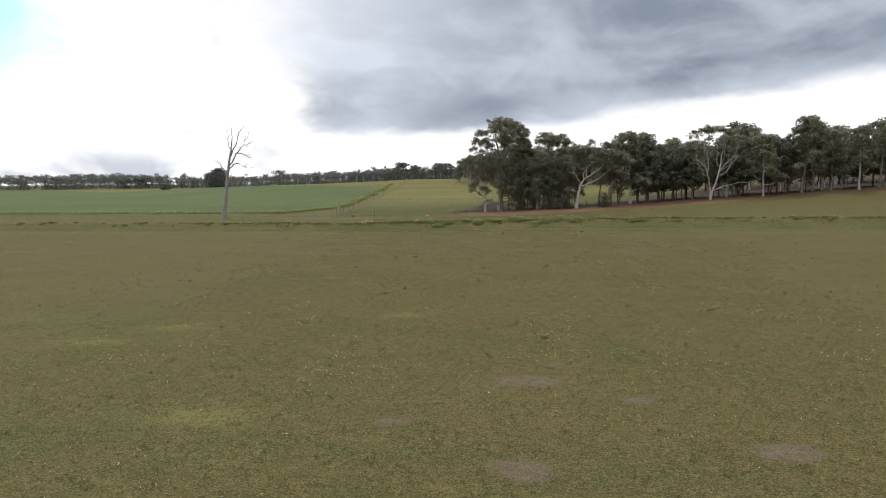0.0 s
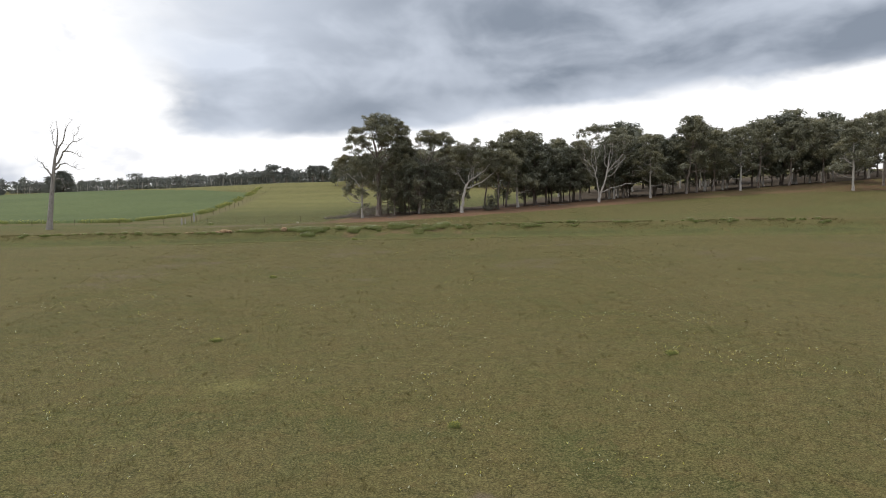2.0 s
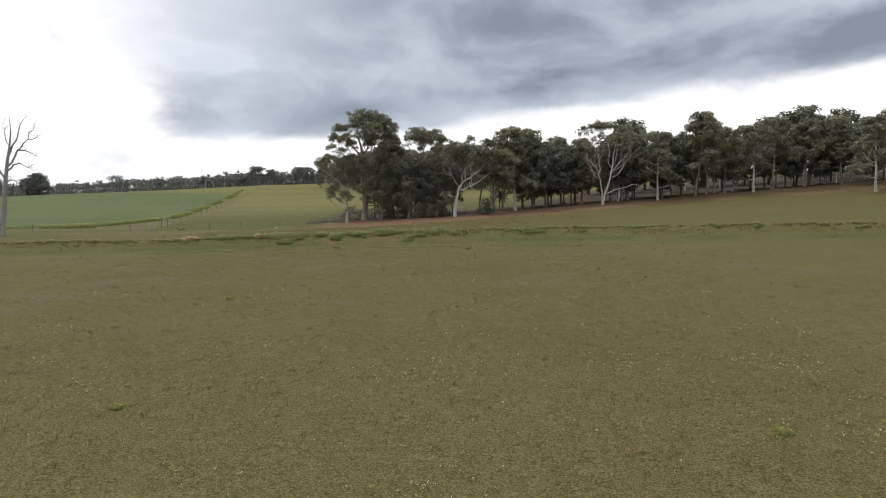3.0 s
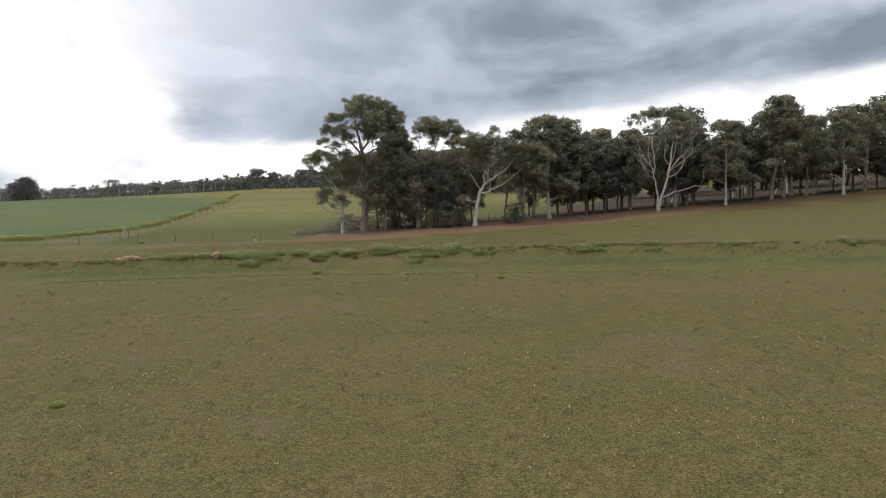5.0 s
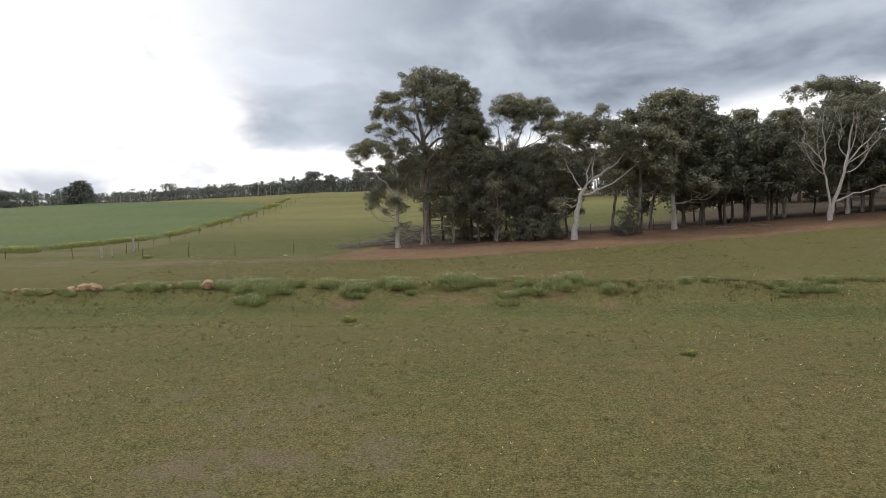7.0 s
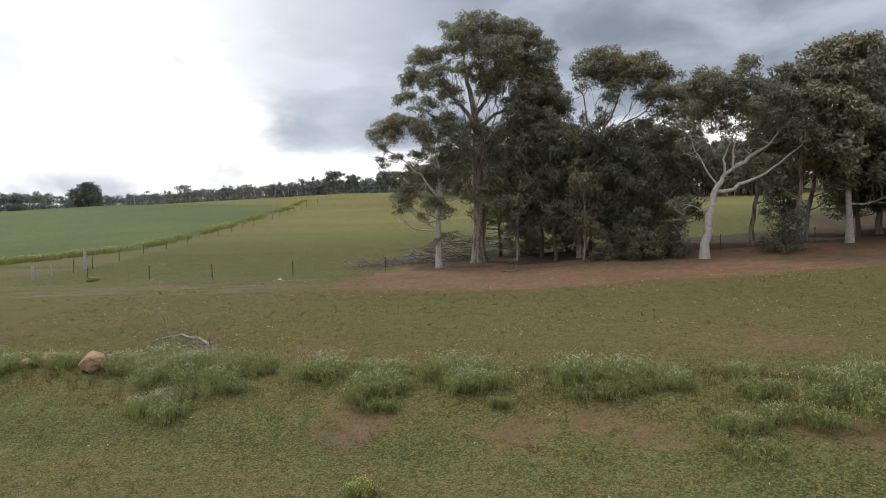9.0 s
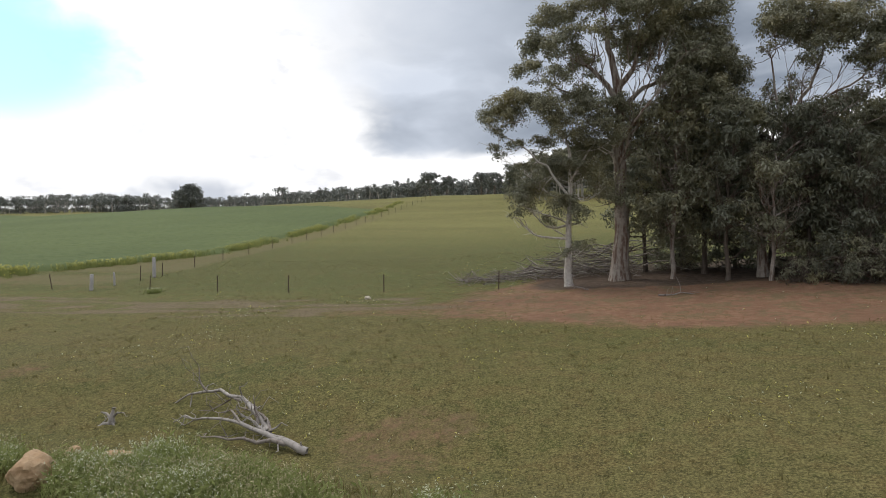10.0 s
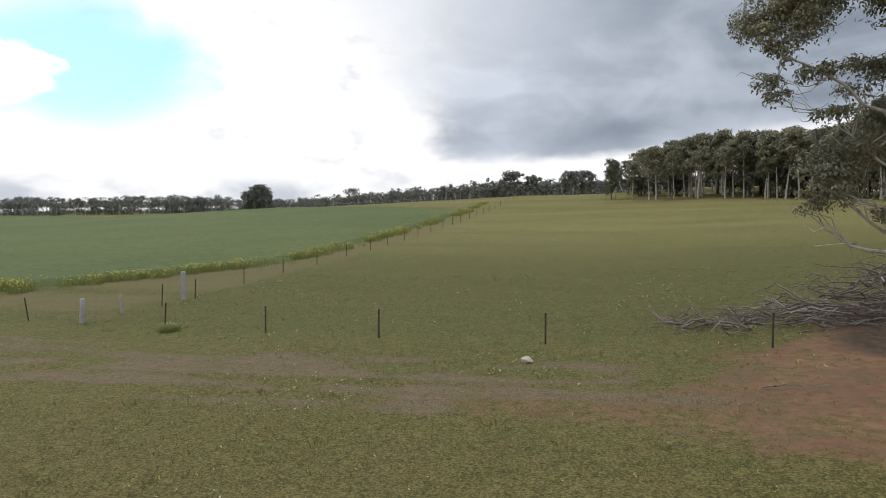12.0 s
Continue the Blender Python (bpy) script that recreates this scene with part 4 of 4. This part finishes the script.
def lone_far_trees():
    r = np.random.default_rng
    for i, (x, y, h, sp, n) in enumerate(((-159.8, 375, 11.0, 4.6, 17), (-165.5, 377, 9.2, 3.8, 13))):
        tr, lo = gum_shape(r(130 + i), h, sp * 1.25, n, 0.14)
        tree("paddock_tree", on(x, y), r(140 + i), tr, lo, 0.35, DARK_BARK, HAZED_LEAF, "broad dark tree standing alone beyond the crop", per=14, size=0.5, slim=0.26, tufts=5, full=1.25)
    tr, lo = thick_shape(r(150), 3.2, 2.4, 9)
    tree("shrub", on(-190.7, 374), r(151), tr, lo, 0.12, DARK_BARK, HAZED_LEAF, "low dark shrub at the far edge of the crop", per=30, size=0.4, tufts=6, category="shrub")
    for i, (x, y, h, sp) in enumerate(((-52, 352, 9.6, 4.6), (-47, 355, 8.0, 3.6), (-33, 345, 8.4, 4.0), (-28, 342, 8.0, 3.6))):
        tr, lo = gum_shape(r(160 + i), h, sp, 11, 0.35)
        tree("skyline_tree", on(x, y), r(170 + i), tr, lo, 0.35, ROUGH_BARK, HAZED_LEAF, "spreading gum tree on the skyline beyond the hill", per=12, size=0.6, slim=0.27, tufts=4, group="trees on the skyline", full=1.0)


lone_far_trees()


# ---- the dead tree ----
def dead_tree():
    rng = np.random.default_rng(33)
    root = new("dead_tree")
    root.location = on(-61.6, 146.6, 0.15)
    root.scale = (1.08, 1.08, 1.08)
    trunk = [(0, 0, 0), (0.2, 0, 2.0), (0.45, 0, 4.1), (0.95, 0, 8.2), (1.45, 0, 11.8), (1.9, 0, 14.2), (2.2, 0, 16.5), (2.05, 0, 18.7)]
    v, f = tube(trunk, [0.58, 0.45, 0.40, 0.33, 0.22, 0.14, 0.08, 0.02], 9, 0, 0.1, rng)
    mesh_object("trunk", v, f, DEAD_WOOD, root, smooth=True)
    for a, ends, r in (((1.6, 0, 12.6), ((2.2, 0.2, 14.2), (3.2, 0.3, 16.5), (4.5, 0.3, 18.7)), 0.14), ((1.3, 0, 10.3), ((2.4, -0.3, 11.2), (3.6, -0.5, 11.4), (5.6, -0.6, 10.2)), 0.12),
                       ((1.4, 0, 10.9), ((2.7, 0.5, 13.4), (4.3, 0.6, 15.1), (5.6, 0.6, 15.4)), 0.13), ((2.7, 0.5, 13.4), ((3.9, 0.6, 13.4), (4.9, 0.6, 13.0), (6.1, 0.5, 12.3)), 0.08),
                       ((1.0, 0, 8.9), ((0.1, 0.2, 10.4), (-0.5, 0.3, 11.0), (-1.5, 0.3, 12.0)), 0.13), ((0.98, 0, 8.4), ((2.0, -0.2, 8.9), (2.8, -0.3, 8.7), (3.2, -0.3, 7.2)), 0.09),
                       ((1.9, 0, 14.2), ((1.4, -0.2, 15.4), (1.5, -0.3, 16.6), (1.1, -0.3, 17.8)), 0.06), ((4.3, 0.6, 15.1), ((4.5, 0.7, 16.1), (5.1, 0.7, 16.6), (5.4, 0.7, 17.4)), 0.05)):
        way = [np.asarray(a, float)]
        for e in ends:
            way += bent(way[-1], e, rng, 0.07, 3)[1:]
        n = len(way)
        rr = [1.35 * r * (1 - 0.85 * i / (n - 1)) for i in range(n)]
        v, f = tube(way, rr, 6)
        for j in range(9):
            i = int(rng.integers(3, n))
            tip = way[i] + rng.normal(0, 0.55, 3) + np.array((0.1, 0, 0.35))
            tv, tf = tube(bent(way[i], tip, rng, 0.15, 3), [0.035, 0.028, 0.02, 0.008], 4, len(v))
            v, f = list(v) + tv, list(f) + tf
        mesh_object("limb", v, f, DEAD_WOOD, root, smooth=True)
    tagged(root, "tall bleached dead tree with bare broken limbs", "dead tree")


dead_tree()


# ---- fences ----
def star_picket(x, y, h=1.15, lean=(0, 0)):
    """A steel post with three thin webs."""
    bm = bmesh.new()
    for k in range(3):
        a = 2 * math.pi * k / 3 + 0.5
        m = pose(0.016 * math.cos(a), 0.016 * math.sin(a), h / 2 - 0.15, 0, 0, math.degrees(a)) @ Matrix.Diagonal((0.042, 0.014, h + 0.3, 1))
        bmesh.ops.create_cube(bm, size=1, matrix=m)
    me = bpy.data.meshes.new("fence_post")
    bm.to_mesh(me)
    bm.free()
    me.materials.append(STEEL)
    ob = new("fence_post", me)
    ob.matrix_world = pose(*on(x, y), lean[0], lean[1], random.uniform(0, 90))
    return tagged(ob, "thin dark steel fence post standing in grass", "fence post", "posts of the paddock fence")


def fences():
    random.seed(4)
    for x, y, lx, ly in ((-70.0, 157.6, 0, 2), (-61.5, 157.0, 0, -1), (-52.6, 156.2, 0, 3), (-43.6, 155.0, 2, -7), (-35.2, 154.9, 0, 4), (-29.4, 154.4, 0, 0), (-23.7, 153.9, 0, 1),
                         (-16.5, 153.1, 0, 0), (-8.6, 152.2, 0, 2), (17.6, 149.8, 0, 1), (24.6, 149.6, 0, 0), (34.4, 148.8, 0, -2), (50.5, 147.5, 0, 1)):
        star_picket(x, y, 1.22, (lx, ly))
    star_picket(-39.8, 160.6, 1.25, (0, 3))
    star_picket(-39.4, 163.2, 1.2, (0, 2))
    y = 170.2
    while y < 298:
        star_picket(-40.4 - 0.008 * (y - 170) + random.uniform(-0.1, 0.1), y, random.uniform(1.05, 1.2), (random.uniform(-2, 2), random.uniform(-2, 2)))
        y += random.uniform(5.6, 6.6)
    for x, y, h, r in ((-40.2, 155.0, 1.25, 0.14), (-39.8, 162.6, 1.75, 0.15), (-40.3, 157.9, 1.05, 0.08)):
        rng = np.random.default_rng(int(h * 100))
        v, f = tube([(0, 0, -0.3), (0.01, 0, 0.3), (0.02, 0.01, h * 0.6), (0.0, 0, h - 0.03), (0, 0, h), (0, 0, h + 0.01)], [r * 1.05, r, r * 0.96, r * 0.92, r * 0.75, 0.01], 9, 0, 0.06, rng)
        ob = mesh_object("strainer_post", v, f, GREY_POST, smooth=True)
        ob.matrix_world = pose(*on(x, y), rng.uniform(-3, 3), rng.uniform(-4, 4), 20)
        tagged(ob, "thick weathered grey timber strainer post in the fence", "fence post", "timber posts of the fence")


fences()


# ---- stones ----
def boulder(x, y, rx, ry, rz, seed, mat=None, label="rough orange sandstone boulder lying on the grassy bank", up=0.35):
    bm = bmesh.new()
    bmesh.ops.create_icosphere(bm, subdivisions=4, radius=1)
    rng = random.Random(seed)
    cuts = []
    for k in range(13):
        n = Vector((rng.gauss(0, 1), rng.gauss(0, 1), rng.gauss(0, 0.8))).normalized()
        cuts.append((n, rng.uniform(0.72, 0.98)))
    for v in bm.verts:
        p = v.co.normalized()
        r = min([1.12] + [h / p.dot(n) for n, h in cuts if p.dot(n) > 0.2])
        q = p * r * (1 + 0.10 * noise.noise(p * 2.6 + Vector((seed * 3.1, 0, 0))) + 0.05 * noise.noise(p * 7.0) + 0.03 * noise.noise(p * 15.0))
        q.z = max(q.z, -0.7)
        v.co = Vector((q.x * rx, q.y * ry, q.z * rz))
    me = bpy.data.meshes.new("boulder")
    bm.to_mesh(me)
    bm.free()
    me.materials.append(mat or SANDSTONE)
    ob = new("boulder", me)
    ob.matrix_world = pose(x, y, rough_z(x, y) + rz * up, 0, 0, seed * 47)
    return tagged(ob, label, "rock", "stones on the bank")


def stones():
    for i, (x, y, a, b, c) in enumerate(((-23.9, 120.3, 0.75, 0.6, 0.42), (-23.0, 119.9, 0.6, 0.5, 0.35), (-24.7, 119.8, 0.5, 0.45, 0.30), (-23.6, 120.9, 0.6, 0.5, 0.55), (-26.1, 119.3, 0.35, 0.3, 0.16),
                                         (-28.6, 120.9, 0.45, 0.4, 0.3), (-29.6, 121.3, 0.4, 0.35, 0.3), (-27.2, 121.4, 0.45, 0.4, 0.28), (-17.5, 121.3, 0.34, 0.3, 0.34), (-15.2, 120.2, 0.50, 0.44, 0.42), (-15.5, 121.9, 0.28, 0.24, 0.24), (-14.2, 122.0, 0.36, 0.28, 0.26),
                                         (-18.1, 120.9, 0.22, 0.2, 0.18), (-16.2, 124.2, 0.45, 0.4, 0.2), (-33.5, 121.2, 0.4, 0.35, 0.25), (-37.0, 121.0, 0.5, 0.35, 0.25), (-45.0, 121.3, 0.5, 0.4, 0.28))):
        k = 0.78 if x < -20 else 0.95
        boulder(x * 1.02 - 0.2 if x < -20 else x, y + (1.6 if x < -20 else 0), a * k, b * k, c * k, i + 1, up=0.5)
    boulder(-16.73, 150.0, 0.23, 0.17, 0.17, 22, PALE_STONE, "small pale stone lying alone in the grass")


stones()


# ---- dead branches ----
def dead_limb(name, start, ends, r, rng, mat, parent=None, twigs=5):
    way = [np.asarray(start, float)]
    for e in ends:
        way += bent(way[-1], e, rng, 0.06, 3)[1:]
    n = len(way)
    v, f = tube(way, [r * (1 - 0.8 * i / (n - 1)) for i in range(n)], 7, 0, 0.1, rng)
    for j in range(twigs):
        i = int(rng.integers(1, n))
        tip = way[i] + rng.normal(0, 0.4, 3)
        tip[2] = max(tip[2], 0.05)
        tv, tf = tube(bent(way[i], tip, rng, 0.15, 3), [r * 0.28, r * 0.2, r * 0.14, 0.006], 5, len(v))
        v, f = list(v) + tv, list(f) + tf
    return mesh_object(name, v, f, mat, parent, smooth=True)


def fallen_branch():
    rng = np.random.default_rng(3)
    root = new("fallen_branch")
    root.location = on(-12.1, 126.6, 0.0)
    root.scale = (0.95, 0.95, 0.95)
    for s, e, r in (((0.5, -0.3, 0.12), ((-0.5, 0.2, 0.28), (-1.3, 0.7, 0.42), (-2.0, 1.2, 0.58)), 0.14), ((-1.1, 0.6, 0.4), ((-2.4, 1.9, 0.85), (-3.9, 2.8, 1.05), (-5.3, 3.3, 0.72), (-6.2, 3.3, 0.2)), 0.10),
                    ((-0.6, 0.2, 0.25), ((-2.2, 0.9, 0.5), (-3.8, 1.5, 0.42), (-5.2, 1.9, 0.10)), 0.09), ((-0.3, 0.0, 0.2), ((-1.8, 0.2, 0.26), (-3.3, 0.5, 0.12)), 0.08),
                    ((-4.6, 3.1, 0.9), ((-4.9, 3.2, 1.2), (-5.0, 3.3, 1.75)), 0.045), ((-1.6, 0.9, 0.5), ((-1.8, 1.1, 0.9), (-1.9, 1.2, 1.35)), 0.05),
                    ((-1.0, 0.5, 0.4), ((-1.9, 1.3, 0.8), (-2.7, 1.7, 0.98)), 0.06), ((-2.8, 2.1, 0.92), ((-3.4, 2.6, 0.8), (-4.6, 2.5, 0.35)), 0.05), ((-2.2, 0.9, 0.5), ((-2.9, 1.6, 0.7), (-3.7, 1.9, 0.55)), 0.05)):
        dead_limb("limb", s, e, r, rng, TWIGS if r < 0.085 else DEAD_WOOD, root, 8)
    tagged(root, "silver-grey fallen dead branch lying forked on the grass", "branch")
    stump = new("stump")
    stump.location = on(-19.4, 128.5, 0.1)
    for s, e, r in (((0, 0, 0), ((0.05, 0, 0.4), (0.1, 0.05, 0.75)), 0.2), ((0, 0, 0.25), ((-0.3, 0.1, 0.5), (-0.6, 0.1, 0.55)), 0.09), ((0.1, 0, 0.4), ((0.35, 0, 0.6), (0.6, 0.1, 0.55)), 0.08),
                    ((0, 0, 0.1), ((0.3, -0.2, 0.05), (0.6, -0.4, 0.0)), 0.1), ((0, 0, 0.1), ((-0.4, -0.2, 0.05), (-0.6, -0.3, 0.0)), 0.1)):
        dead_limb("root", s, e, r, rng, DEAD_WOOD, stump, 1)
    stump.scale = (0.72, 0.72, 0.8)
    tagged(stump, "broken grey stump with splayed roots on grass", "stump")


fallen_branch()


def brush_heap():
    """Dead limbs heaped under the grove and trailing out over the grass."""
    rng = np.random.default_rng(8)
    root = new("brush_heap")
    root.location = on(-4.0, 157.5)
    z0 = root.location.z
    def place(t):
        x, y = -8.2 + 13.0 * t, rng.normal(0, 1.0 + 0.9 * t) + (t - 0.5) * 2.0
        g = rough_z(x - 4.0, y + 157.5) - z0
        return x, y, g, g + rng.random() ** 1.3 * (0.10 + 1.6 * ss(0.25, 0.7, t))
    for i in range(280):
        t = rng.random() ** 0.62
        x, y, g, z = place(t)
        a = rng.normal(0, 0.7) + (math.pi if rng.random() < 0.5 else 0)
        L = rng.uniform(1.2, 3.4) * (0.6 + 0.6 * t)
        s = (x, y, max(g + 0.03, z))
        e1 = (x + 0.5 * L * math.cos(a), y + 0.5 * L * math.sin(a), max(g + 0.05, z + rng.normal(0.12, 0.25)))
        e2 = (x + L * math.cos(a), y + L * math.sin(a), max(g + 0.04, z + rng.normal(0.0, 0.35)))
        dead_limb("dead_limb", s, (e1, e2), rng.uniform(0.015, 0.06), rng, DEAD_WOOD if rng.random() < 0.2 else TWIGS, root, 0)
    v, f = [], []
    for i in range(420):
        x, y, g, z = place(rng.random())
        tip = np.array((x, y, max(g + 0.03, z))) + rng.normal(0, 0.5, 3) * np.array((1, 1, 0.6))
        tip[2] = max(tip[2], g + 0.03)
        tv, tf = tube(bent((x, y, max(g + 0.02, z)), tip, rng, 0.15, 3), [0.012, 0.010, 0.008, 0.004], 4, len(v))
        v, f = v + tv, f + tf
    tagged(mesh_object("twigs", v, f, TWIGS, root, "fine grey dead twigs"), kind="stuff")
    tagged(root, "long tangled heap of grey dead branches under gum trees", "branches")
    for x, y, L, a, r in ((0.6, 146.4, 2.4, 0.2, 0.06), (-3.0, 149.6, 1.6, 2.8, 0.05), (30.2, 146.2, 2.6, 0.15, 0.09), (34.0, 146.6, 2.0, -0.2, 0.07), (-9.8, 146.9, 1.1, 0.05, 0.025)):
        ob = new("fallen_stick")
        ob.location = on(x, y)
        dead_limb("stick", (0, 0, 0.05), ((L * 0.5 * math.cos(a), L * 0.5 * math.sin(a), 0.18), (L * math.cos(a), L * math.sin(a), 0.1)), r, rng, TWIGS, ob, 6)
        tagged(ob, "grey dead stick lying on bare soil", "branch", "sticks on the soil")


brush_heap()


# ---- weeds and grass ----
def blades(base, count, height, width, spread, lean, rng):
    """Upright pointed blades round each base point."""
    b = np.repeat(np.asarray(base, float), count, axis=0)
    n = len(b)
    p = b + np.column_stack((rng.normal(0, spread, n), rng.normal(0, spread, n), np.zeros(n)))
    d = np.column_stack((rng.normal(0, lean, n), rng.normal(0, lean, n), np.ones(n)))
    L = (height * rng.uniform(0.5, 1.25, n))[:, None]
    a = rng.uniform(0, 6.28, n)
    w = np.column_stack((np.cos(a), np.sin(a), np.zeros(n))) * width
    v = np.stack((p - w * 0.6, p + w * 0.6, p + d * L * 0.55 + w * 0.6, p + d * L), axis=1).reshape(-1, 3)
    return v, np.arange(4 * n).reshape(-1, 4), p + d * L


def weed_clump(rng, r, h, petals, share):
    """One bushy weed: leafy stems with small flower heads on top."""
    root = new("weed_clump")
    stems = rng.normal(0, r * 0.6, (46, 2))
    base = np.column_stack((stems, np.zeros(46)))
    v, f, tip = blades(base, 15, h * 1.05, 0.014, 0.11, 0.24, rng)
    mid = np.repeat(base, 4, axis=0) + np.column_stack((rng.normal(0, 0.09, (184, 2)), rng.uniform(0.2, 0.8, 184) * h))
    lv, lf = leaves(mid, np.full(len(mid), 0.16), 2, 0.22, rng, -1.2, 0.9, 0.14)
    mesh_object("foliage", np.vstack((v, lv)), np.vstack((f, lf + len(v))), WEED_LEAF, root)
    tops = tip[rng.random(len(tip)) < share]
    fv, ff = leaves(tops, np.full(len(tops), 0.04), 2, 0.07, rng, -0.3, 1.0)
    tagged(mesh_object("flowering", fv, ff, petals, root, "small pale flower heads"), kind="stuff")
    return root


def weeds():
    rng = np.random.default_rng(14)
    kinds = [weed_clump(rng, 0.8, 0.66, PETAL_WHITE, 0.3), weed_clump(rng, 0.65, 0.52, SEED_HEAD, 0.25), weed_clump(rng, 0.5, 0.42, PETAL_YELLOW, 0.3), weed_clump(rng, 0.9, 0.55, SEED_HEAD, 0.4)]
    for k in kinds:
        tagged(k, "bushy green weed with small pale flower heads on the bank", "weed", "weeds on the bank")
    used = [False] * 4

    def grow(k, x, y, s, tall=1.0):
        m = Matrix.LocRotScale(on(x, y, 0.03), Euler((0, 0, rng.uniform(0, 6.28))), (s, s, s * tall * rng.uniform(0.75, 1.15)))
        if not used[k]:
            used[k] = True
            kinds[k].matrix_basis = m
        else:
            copy_thing(kinds[k], Matrix.Identity(4)).matrix_basis = m

    # thick patches with gaps, following the bank
    for x, d, n, w in ((-21.0, 0.6, 9, 1.6), (-17.6, 0.4, 11, 1.2), (-13.4, 0.3, 22, 1.5), (-11.2, 0.0, 16, 1.2), (-9.4, -0.2, 8, 0.9), (-10.9, -2.4, 5, 0.9), (-7.6, 0.0, 4, 0.8), (-4.6, -0.9, 7, 1.0), (-2.6, 0.3, 4, 0.6), (-1.3, -0.4, 8, 0.7),
                       (1.9, -0.4, 9, 0.8), (4.3, 0.1, 3, 0.4), (5.2, -2.0, 5, 0.7), (7.7, -0.3, 11, 1.1), (12.0, 0.0, 6, 1.0), (17.0, -0.3, 3, 1.2), (20.4, -0.6, 11, 1.4), (26.0, -0.4, 5, 2.0),
                       (33.0, 0, 6, 2.5), (43.0, 0, 7, 3.0), (55.0, 0, 8, 4.0), (-27.0, 0.0, 5, 2.0), (-33.0, 0.1, 8, 2.5), (-41.0, 0.1, 6, 3.0), (-52.0, 0, 8, 4.0), (-66.0, 0, 8, 5.0), (-84.0, 0, 8, 6.0)):
        for i in range(int(n * 1.15)):
            px = x + rng.normal(0, w * 0.75)
            py = bank_y(px) + d - 0.3 + rng.normal(0, 0.7)
            if py < 121.2 and (-18.5 < px < -17.1 or -15.9 < px < -14.5):
                continue
            grow(int(rng.choice((0, 0, 1, 1, 3))), px, py, rng.uniform(0.42, 0.82) * (1 if -24 < px < 10 else 0.75))
    for x, y, s in ((-4.1, 111.8, 0.6), (-8.6, 49.0, 0.42), (12.8, 43.5, 0.42), (11.0, 99.5, 0.45), (2.1, 35.6, 0.3), (-9.5, 73.0, 0.4)):
        grow(2, x, y, s)
    for x, y, s in ((-34.4, 154.0, 0.42), (-34.2, 154.3, 0.36)):
        grow(0, x, y, s, 1.3)


weeds()


def crop_margin():
    """Tall yellow-flowering growth where the crop meets the lane."""
    rng = np.random.default_rng(31)
    pts = []
    for i in range(1500):
        y = 164 + rng.random() ** 1.4 * 120
        x = crop_edge(y) - 1.0 + rng.normal(0, 0.75)
        if noise.noise((x * 0.3, y * 0.16, 2)) + rng.normal(0, 0.15) > 0.02:
            pts.append((x, y, rough_z(x, y)))
    for i in range(800):
        x, y = -53 - rng.random() ** 1.3 * 75, 164.0 + rng.normal(0, 0.9)
        if noise.noise((x * 0.16, y * 0.3, 6)) + rng.normal(0, 0.15) > -0.1:
            pts.append((x, y, rough_z(x, y)))
    v, f, tip = blades(pts, 12, 0.62, 0.03, 0.2, 0.25, rng)
    tops = tip[rng.random(len(tip)) < 0.14]
    fv, ff = leaves(tops, np.full(len(tops), 0.06), 2, 0.12, rng, -0.3, 1.0, 0.35)
    ob = mesh_object("crop_margin_flowers", np.vstack((v, fv)), np.vstack((f, ff + len(v))), [MARGIN_LEAF, PETAL_YELLOW], slots=[0] * len(f) + [1] * len(ff))
    tagged(ob, "tall yellow-flowering weeds along the edge of the crop", "weeds", kind="stuff")


crop_margin()


def grass():
    """Short grazed grass over the paddock, thickest beneath the path."""
    rng = np.random.default_rng(21)
    pts = []
    for n, x0, x1, y0, y1 in ((30000, -22, 22, 12, 60), (22000, -26, 26, 60, 108), (30000, -28, 24, 108, 152), (7000, -40, 10, 152, 176)):
        xy = np.column_stack((rng.uniform(x0, x1, n), rng.uniform(y0, y1, n)))
        pts += [(x, y, rough_z(x, y) - 0.01) for x, y in xy if zones_light(x, y) < rng.random()]
    v, f, tip = blades(pts, 3, 0.10, 0.011, 0.06, 0.5, rng)
    tuft = [(x, y, rough_z(x, y) - 0.01) for x, y in np.column_stack((rng.uniform(-34, 34, 1300), rng.uniform(10, 150, 1300))) if zones_light(x, y) < 0.3]
    v2, f2, _ = blades(tuft, 14, 0.17, 0.013, 0.11, 0.5, rng)
    f2 = f2 + len(v)
    v, f = np.vstack((v, v2)), np.vstack((f, f2))
    # longer growth along the bank
    along = []
    for x in rng.uniform(-60, 60, 7000):
        y = bank_y(x) + rng.normal(0.2, 1.8)
        if noise.noise((x * 0.3, y * 0.3, 8)) > -0.15 and zones_light(x, y) < 0.3:
            along.append((x, y, rough_z(x, y) - 0.01))
    v3, f3, _ = blades(along, 8, 0.24, 0.013, 0.10, 0.4, rng)
    f3 = f3 + len(v)
    v, f = np.vstack((v, v3)), np.vstack((f, f3))
    ob = mesh_object("grass", v, f, GRASS)
    tagged(ob, "short grazed olive grass with dry straw-coloured blades", "grass", kind="stuff")
    few = tip[rng.random(len(tip)) < np.array([0.007 + 0.085 * ss(0.1, 0.5, noise.noise((p[0] * 0.2, p[1] * 0.2, 3))) for p in tip])]
    fv, ff = leaves(few, np.full(len(few), 0.025), 2, 0.075, rng, -0.2, 1.0)
    ob = mesh_object("wildflowers", fv, ff, [PETAL_YELLOW, PETAL_WHITE], slots=(rng.random(len(ff)) < 0.5).astype(int))
    tagged(ob, "scattered tiny yellow and white wildflowers in grass", "flowers", kind="stuff")


def zones_light(x, y):
    a = zones(x, y)[0]
    return max(a[0] * 0.9, a[1], a[2] * 0.85)


grass()
